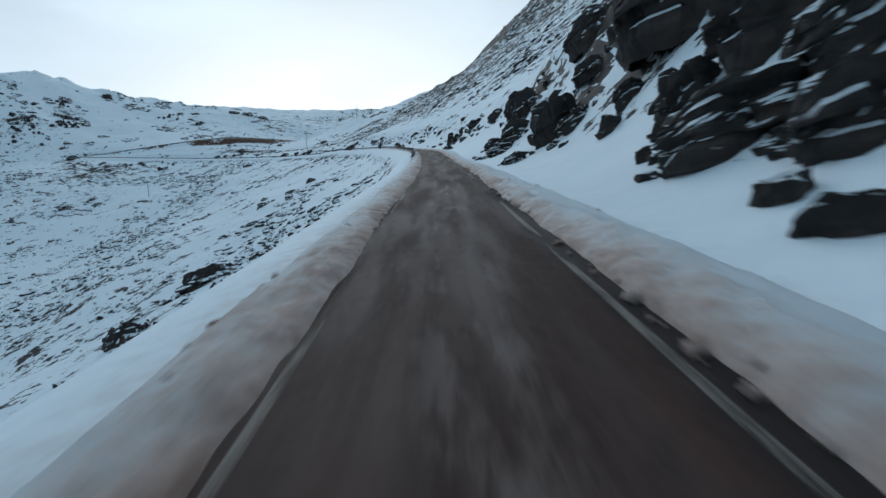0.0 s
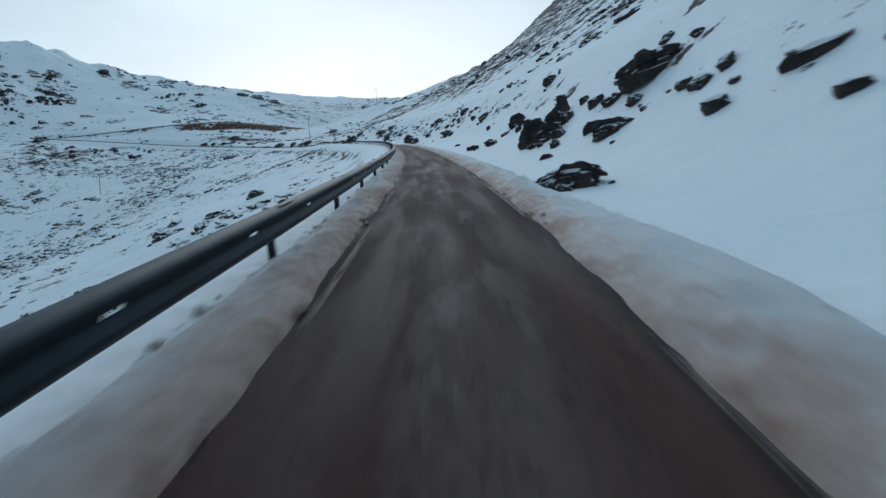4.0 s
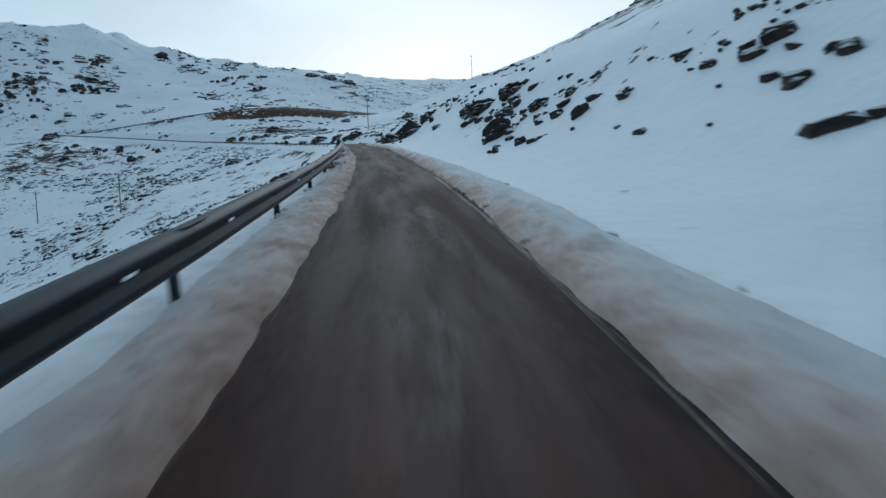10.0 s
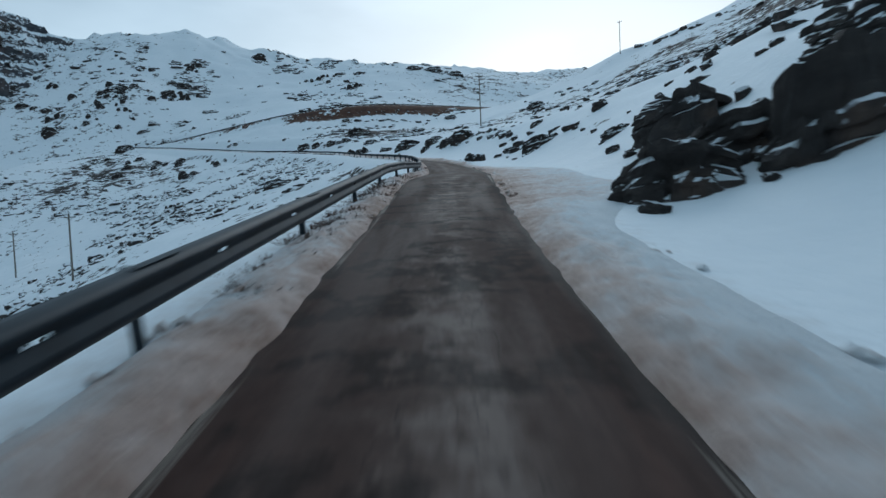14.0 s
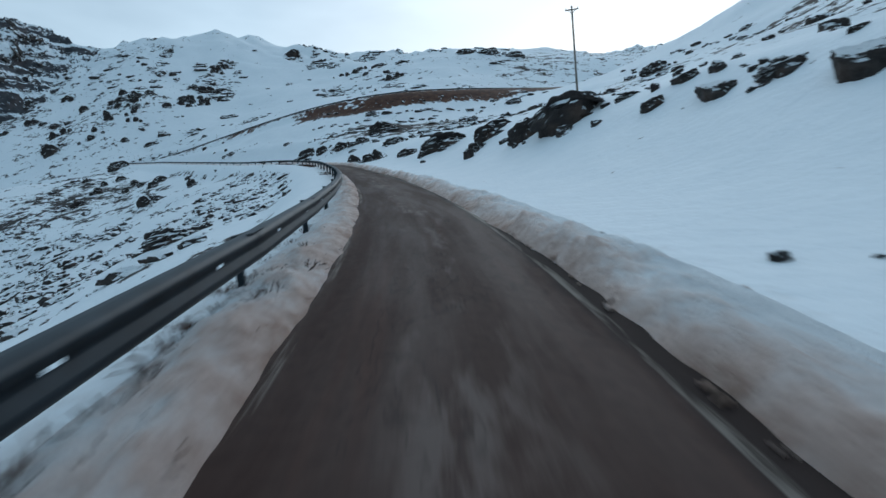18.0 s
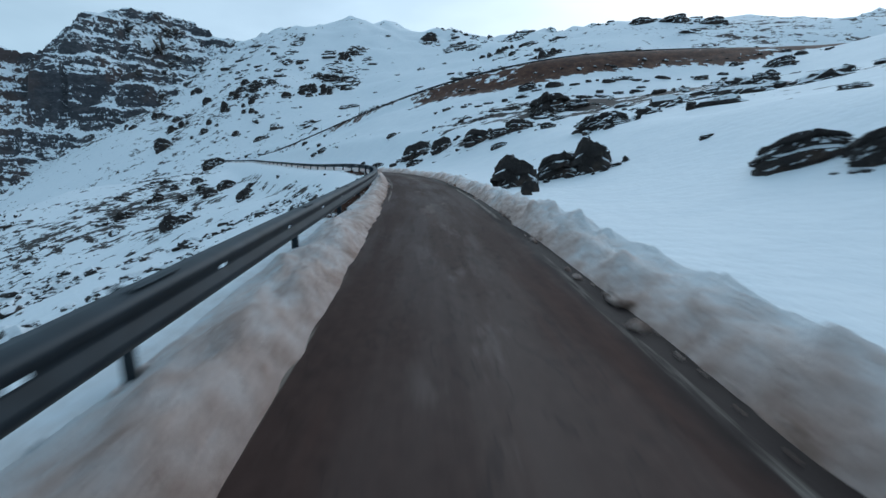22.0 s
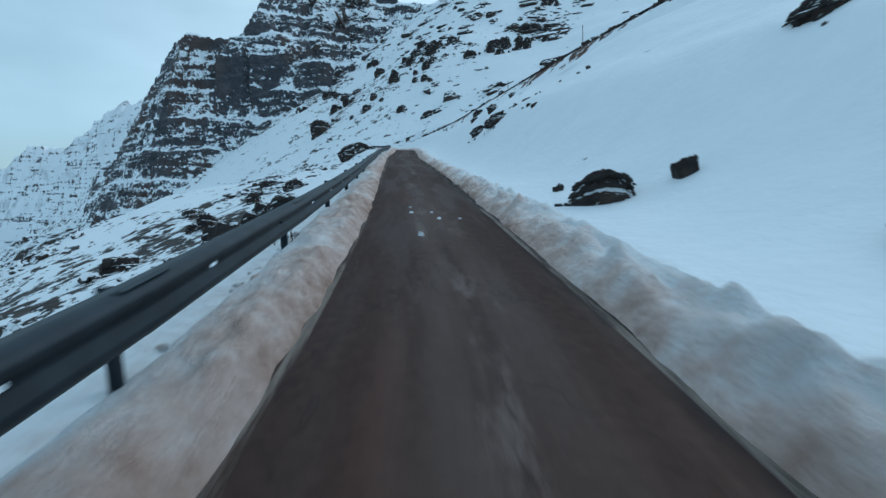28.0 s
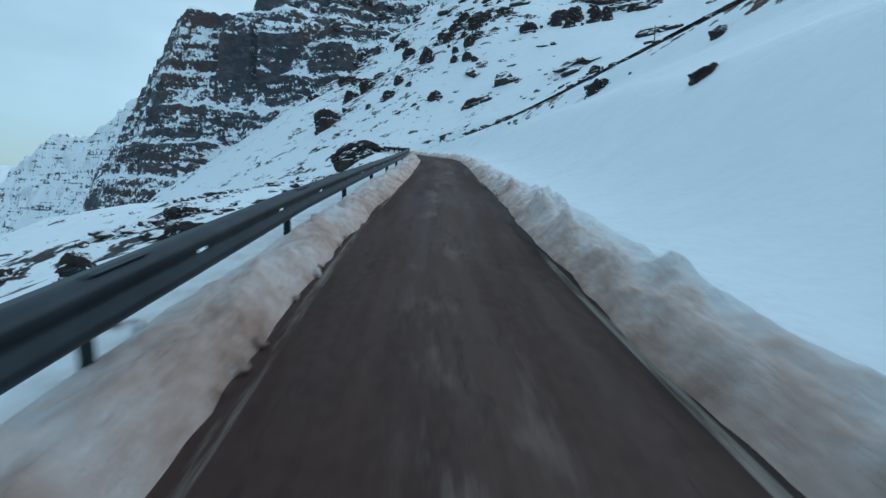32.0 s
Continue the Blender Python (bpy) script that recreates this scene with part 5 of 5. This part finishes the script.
outcrop(-139.8, 365.8, 1.60, 0.40, 31, SMALL)
outcrop(-136.6, 369.3, 1.45, 0.55, 21, SNOWY)
outcrop(-142.5, 377.0, 3.00, 1.20, 25, BROWN)
outcrop(-173.5, 371.1, 1.50, 0.80, 42, SNOWY)
outcrop(-174.4, 371.4, 0.70, 0.50, 42, SMALL)
outcrop(-172.3, 372.6, 0.80, 0.55, 30, SMALL)
outcrop(-176.3, 371.7, 0.42, 0.25, 49, SMALL)
outcrop(2.4, 104.3, 1.85, 1.40, -21, BROWN)
outcrop(3.1, 102.6, 1.65, 0.80, -26, BROWN)
outcrop(3.6, 104.2, 1.50, 1.05, -25, BROWN)
outcrop(4.5, 106.5, 1.30, 1.10, -24, BROWN)
outcrop(4.2, 103.8, 1.30, 0.75, -28, SNOWY)
outcrop(3.3, 101.1, 0.94, 0.50, -29, SNOWY)
outcrop(5.3, 101.2, 1.35, 0.55, -34, SNOWY)
outcrop(2.3, 101.6, 0.45, 0.24, -24, SMALL)
outcrop(1.9, 102.3, 0.50, 0.31, -21, SMALL)
outcrop(2.9, 100.1, 0.49, 0.20, -30, SMALL)
outcrop(5.1, 110.5, 0.96, 0.53, -21, SNOWY)
outcrop(2.7, 117.1, 0.84, 0.72, -12, SMALL)
outcrop(2.3, 115.3, 0.78, 0.45, -11, SMALL)
outcrop(4.4, 109.4, 0.58, 0.40, -21, SMALL)
outcrop(5.3, 104.1, 0.79, 0.39, -30, SMALL)
outcrop(-44.8, 248.6, 2.40, 1.15, 2, BROWN)
outcrop(-41.8, 248.9, 2.60, 1.90, -11, BROWN)
outcrop(-43.2, 250.6, 2.80, 1.10, -4, BROWN)
outcrop(-79.6, 317.6, 4.20, 1.50, 14, BROWN)
outcrop(-83.4, 319.5, 2.40, 1.20, 20, SNOWY)
outcrop(-89.4, 322.0, 1.20, 1.00, 11, SMALL)
outcrop(-90.3, 327.4, 2.50, 1.10, 11, SNOWY)
outcrop(-109.9, 342.0, 2.00, 0.70, 13, SNOWY)
outcrop(-108.0, 340.8, 1.60, 0.70, 8, SNOWY)
outcrop(-184.3, 359.3, 2.1, 1.6, 79, SNOWY)
outcrop(-188.8, 361.9, 1.4, 0.9, 77, SMALL)
outcrop(-194.7, 365.0, 1.7, 0.7, 75, SNOWY)
outcrop(-211.5, 367.4, 3.5, 1.5, 77, SNOWY)
outcrop(-274.2, 388.6, 7.1, 2.2, 74, BROWN)
outcrop(-239.2, 366.2, 2.0, 1.3, 81, SNOWY)
outcrop(-217.9, 361.3, 2.0, 1.3, 82, SNOWY)
outcrop(-231.1, 360.5, 2.3, 1.5, 84, SNOWY)
outcrop(-153.1, 354.4, 0.3, 0.2, 75, SMALL)
outcrop(-179.7, 362.6, 0.8, 0.5, 74, SMALL)
outcrop(-240.1, 371.6, 3.0, 1.3, 78, SNOWY)
outcrop(-256.7, 369.5, 2.9, 1.1, 81, SNOWY)
outcrop(-231.3, 358.8, 1.4, 0.8, 85, SMALL)
outcrop(-251.4, 357.5, 2.5, 1.0, 86, SNOWY)
outcrop(-216.3, 364.7, 1.8, 1.0, 80, SNOWY)
outcrop(-338.7, 392.6, 6.4, 4.4, 78, SNOWY)
clump(-329.2, 402.9, 7.0, 4.5, 75)
clump(-350.8, 400.4, 8.3, 5.6, 77)
clump(-329.9, 408.2, 6.6, 4.0, 73)
clump(-343.5, 430.7, 14.3, 8.4, 69)
clump(-340.2, 425.9, 12.2, 4.4, 70)
clump(-328.9, 427.1, 10.6, 4.8, 68)
clump(-335.0, 418.3, 6.4, 4.8, 71)
clump(-337.1, 415.8, 5.4, 4.9, 72)
clump(-325.8, 421.5, 11.3, 4.1, 69)
outcrop(-367.4, 420.9, 4.3, 2.6, 73, SNOWY)
clump(-325.7, 448.2, 8.2, 6.2, 63)
clump(-320.0, 451.4, 12.4, 7.3, 61)
outcrop(-324.5, 439.6, 4.2, 2.2, 65, SNOWY)
outcrop(-313.8, 411.8, 2.9, 1.6, 71, SNOWY)
clump(-395.5, 393.0, 8.6, 6.0, 81)
clump(-395.7, 427.0, 5.5, 4.7, 73)
clump(-386.6, 464.2, 5.8, 3.3, 65)
outcrop(-300.3, 415.1, 3.1, 1.5, 68, SNOWY)
outcrop(-363.7, 462.2, 4.0, 1.8, 64, SNOWY)
outcrop(-358.1, 465.2, 4.0, 1.8, 63, SNOWY)
clump(-319.0, 451.2, 19.0, 9.5, 56)
clump(-344.1, 486.3, 10.5, 7.9, 54)
clump(-263.8, 509.7, 16.8, 6.9, 41)
clump(-264.5, 520.5, 11.8, 6.2, 40)
clump(-228.5, 503.1, 13.8, 6.3, 36)
outcrop(-338.8, 540.6, 8.4, 3.4, 47, SNOWY)
clump(-241.6, 516.3, 7.4, 4.2, 37)
clump(-192.1, 351.3, 8.6, 3.5, 62)
outcrop(-185.2, 351.3, 2.6, 1.1, 60, SNOWY)
outcrop(-224.7, 352.5, 3.6, 1.5, 67, SNOWY)

# outcrops farther off, on the opposite hillside and beside the upper road
for x, y, wide, tall in ((-342.2, 434.2, 9, 4), (-340.6, 440.9, 6, 3), (-345.3, 429.0, 7, 3), (-332.8, 428.5, 5, 2.5), (-331.0, 467.0, 10, 5), (-324.4, 469.3, 7, 4), (-337.8, 463.9, 6, 3), (-349.3, 493.9, 6, 4), (-369.1, 408.4, 7, 4),
                         (-378.8, 406.6, 5, 3), (-360.6, 410.2, 5, 2.5), (-386.5, 404.8, 8, 5), (-275.5, 407.2, 2.4, 1.8), (-268.9, 421.0, 2.2, 1.6), (-221.5, 366.4, 3.4, 2.2), (-226.7, 368.3, 2.4, 1.6), (-217.7, 366.0, 2.2, 1.2),
                         (-237.1, 399.3, 2.2, 1.6), (-226.3, 399.1, 1.6, 1.2), (-203.4, 559.6, 16, 4), (-215.7, 555.0, 12, 3), (-189.1, 562.3, 12, 3), (-248.6, 539.4, 9, 3), (-263.1, 536.2, 8, 3), (-204.3, 303.1, 6, 2.4), (-197.6, 297.2, 7, 2.2), (-211.5, 290.2, 8, 2.4)):
    boulder(x, y, wide, tall, (x * 13) % 60 + 30, SNOWY, 1.0, -0.1)

for k, wide, tall in ((66, 2.0, 1.4), (75, 3.0, 1.8), (80, 2.4, 1.6), (91, 3.4, 2.2), (96, 4.0, 2.0), (101, 4.2, 2.4), (108, 3.0, 1.8), (116, 4.6, 2.2), (121, 5.0, 2.4), (128, 4.2, 2.0), (136, 5, 1.6)):
    x, y = LINE[N_MAIN + k, :2] + LEFT[N_MAIN + k, :2] * 3.6
    boulder(x, y, wide, tall, k * 7, SNOWY, 1.0, 0.45)

# broken rock along both edges of the upper road and round the bank below it
for k in range(30, 184, 11):
    for u, size in ((3.3, 0.55), (-3.0, 0.6), (-11.0, 0.5)):
        if u < -5 and k < 118 or u > 0 and k < 52:
            continue
        (xa, ya), (xb, yb) = (LINE[N_MAIN + j, :2] + LEFT[N_MAIN + j, :2] * u for j in (k, k + 11))
        ledge(xa, ya, xb, yb, 15 if u == -3.0 else 10, size, size)


# ---- snow lumps fallen on the road ----
def clean_snow():
    m, t, b = material("clean_snow")
    t.links.new(ramp(t, noise_node(t, 6.0, 5), SNOW_COLOUR), b.inputs["Base Color"])
    b.inputs["Roughness"].default_value = 0.8
    return m


SNOW_LUMP = [me.copy() for me in ROCK_SHAPES[:3]]
CLEAN = clean_snow()
for me in SNOW_LUMP:
    me.name = "snow_lump"
    me.materials[0] = CLEAN
for i, (ahead, u, size) in enumerate(((4.46, 0.25, 0.085), (7.0, 0.37, 0.06), (7.4, -0.1, 0.055), (6.3, -0.2, 0.06), (8.7, 0.37, 0.05), (6.15, -0.65, 0.045))):
    k = int(np.argmin(np.hypot(LINE[:, 0] + 167.5 + ahead * 0.94, LINE[:, 1] - 363.2 - ahead * 0.33)))
    at = LINE[k] + LEFT[k] * u
    ob = tagged(new("snow_lump", SNOW_LUMP[i % 3]), "white lump of snow fallen on the asphalt", "snow lump", group="snow lumps on the road")
    ob.matrix_world = Matrix.Translation((at[0], at[1], at[2] + size * 0.45)) @ pose(0, 0, 0, 0, 0, i * 50) @ Matrix.Diagonal((size, size * 0.8, size * 0.75, 1))


# ---- marker poles beside the upper road ----
def marker_pole(x, y, tall):
    z = float(height(np.array([x]), np.array([y]))[0])
    ob = tagged(new("snow_pole"), "slender pale snow marker pole beside the upper road", "marker pole", group="snow marker poles")
    bm = bmesh.new()
    cylinder(bm, (0, 0, -0.5), (0, 0, tall), 0.05, 0.04, 8)
    part("pole", bm, WOOD, ob)
    bm = bmesh.new()
    cylinder(bm, (0, 0, tall), (0, 0, tall + 0.06), 0.05, 0.03, 8)
    part("cap", bm, STEEL, ob)
    ob.matrix_world = pose(x, y, z, 0, 0, 0)


for x, y, tall in ((-238.8, 405.4, 3.0), (-255.1, 407.1, 2.0), (-216.1, 402.8, 3.0), (-198.4, 406.6, 3.0)):
    marker_pole(x, y, tall)


# ---- heather and dead grass along the edge under the barrier ----
def heather_material():
    m, t, b = material("dead_heather")
    t.links.new(ramp(t, noise_node(t, 5.0, 6, 0.7), HEATH_COLOUR), b.inputs["Base Color"])
    b.inputs["Roughness"].default_value = 0.9
    return m


def heather():
    rng = np.random.default_rng(11)
    verts, faces, count = [], [], 0
    for k in range(250, N_MAIN - 105):
        thick = fbm(np.array([k / 9.0]), np.array([2.0]), 3, 97)[0]
        for _ in range(max(0, int((thick - 0.5 + 0.3 * (425 < k < 466)) * 34))):
            s = k + rng.random()
            i = min(int(s), len(LINE) - 2)
            u = (1.8 if k < 370 else 2.35) + rng.random() ** 1.5 * 0.8
            x, y = LINE[i, :2] + TAN[i, :2] * (s - i) + LEFT[i, :2] * u
            root = np.array([x, y, float(LINE[i, 2] + TAN[i, 2] * (s - i)) - 0.03 + 0.08 * (u < 2.4) - max(0, u - 2.7) * 0.22])
            spread = 0.05 + 0.09 * rng.random()
            for _ in range(26):
                at = rng.normal(0, spread, 2)
                lean = at * 0.7 + rng.normal(0, 0.04, 2)
                tall = (0.07 + 0.11 * rng.random()) * math.exp(-(at @ at) / (3 * spread**2))
                w = rng.normal(0, 1, 2)
                w = 0.011 * w / (np.hypot(*w) + 1e-6)
                base = root + np.array([*at, 0])
                tip = base + np.array([*lean, tall])
                verts += [base + (w[0], w[1], 0), base - (w[0], w[1], 0), tip - (w[0] * 0.5, w[1] * 0.5, 0), tip + (w[0] * 0.5, w[1] * 0.5, 0.01)]
                faces.append((count, count + 1, count + 2, count + 3))
                count += 4
    me = mesh_from("heather", np.array(verts), np.array(faces), heather_material(), False)
    return tagged(new("heather", me), "dark brown dead heather and grass tufts under the crash barrier", "heather", kind="stuff")


HEATHER = heather()


# ---- clods thrown up by the plough ----
def snow_clods():
    rng = np.random.default_rng(23)
    shapes = []
    for s in range(6):
        bm = bmesh.new()
        bmesh.ops.create_icosphere(bm, subdivisions=2, radius=1.0)
        for v in bm.verts:
            q = v.co * 1.5 + Vector((s * 4.1, s * 1.2, 7))
            v.co *= 1 + 0.7 * noise.noise(q) + 0.5 * noise.noise(q * 2.9)
            v.co.z *= 0.7
        bm.verts.ensure_lookup_table()
        shapes.append((np.array([v.co[:] for v in bm.verts]), np.array([[v.index for v in f.verts] for f in bm.faces])))
        bm.free()
    n = 24000
    s = 40 + (N_MAIN - 40) * rng.random(n)
    side = np.where(rng.random(n) < 0.6, 1, -1)
    u = side * (1.5 + np.where(side > 0, 1.0, 1.5) * rng.random(n) ** 1.4)
    u = u + side * 0.3 * smooth(s, 310, 326) * smooth(s, 354, 340)
    keep = fbm(s / 3.0, u * 2, 3, 29) > 0.47
    s, u = s[keep], u[keep]
    at = np.arange(len(LINE))
    x, y = (np.interp(s, at, LINE[:, c]) + np.interp(s, at, LEFT[:, c]) * u for c in (0, 1))
    z = height(x, y) + 0.06 * np.exp(-((np.abs(u) - 2.0) / 0.35) ** 2)
    verts, faces, dirt, count = [], [], [], 0
    for i in range(len(x)):
        sv, sf = shapes[int(rng.integers(6))]
        size = 0.016 + 0.065 * rng.random() ** 3.5
        a = rng.random() * 6.28
        c, d = math.cos(a), math.sin(a)
        p = sv * size * (0.7 + 0.6 * rng.random(3))
        verts.append(np.stack([p[:, 0] * c - p[:, 1] * d + x[i], p[:, 0] * d + p[:, 1] * c + y[i], p[:, 2] + z[i] + size * 0.2], 1))
        faces.append(sf + count)
        dirt.append(np.full(len(sv), np.clip(0.75 - 0.6 * (abs(u[i]) - 1.5) + rng.normal(0, 0.15), 0.15, 0.7)))
        count += len(sv)
    me = mesh_from("snow_clods", np.vstack(verts), np.vstack(faces), BANK_MAT)
    floats(me, "dirt", np.concatenate(dirt))
    return tagged(new("snow_clods", me), "brown and white clods of ploughed snow along the verges", "snow clods", kind="stuff")


CLODS = snow_clods()
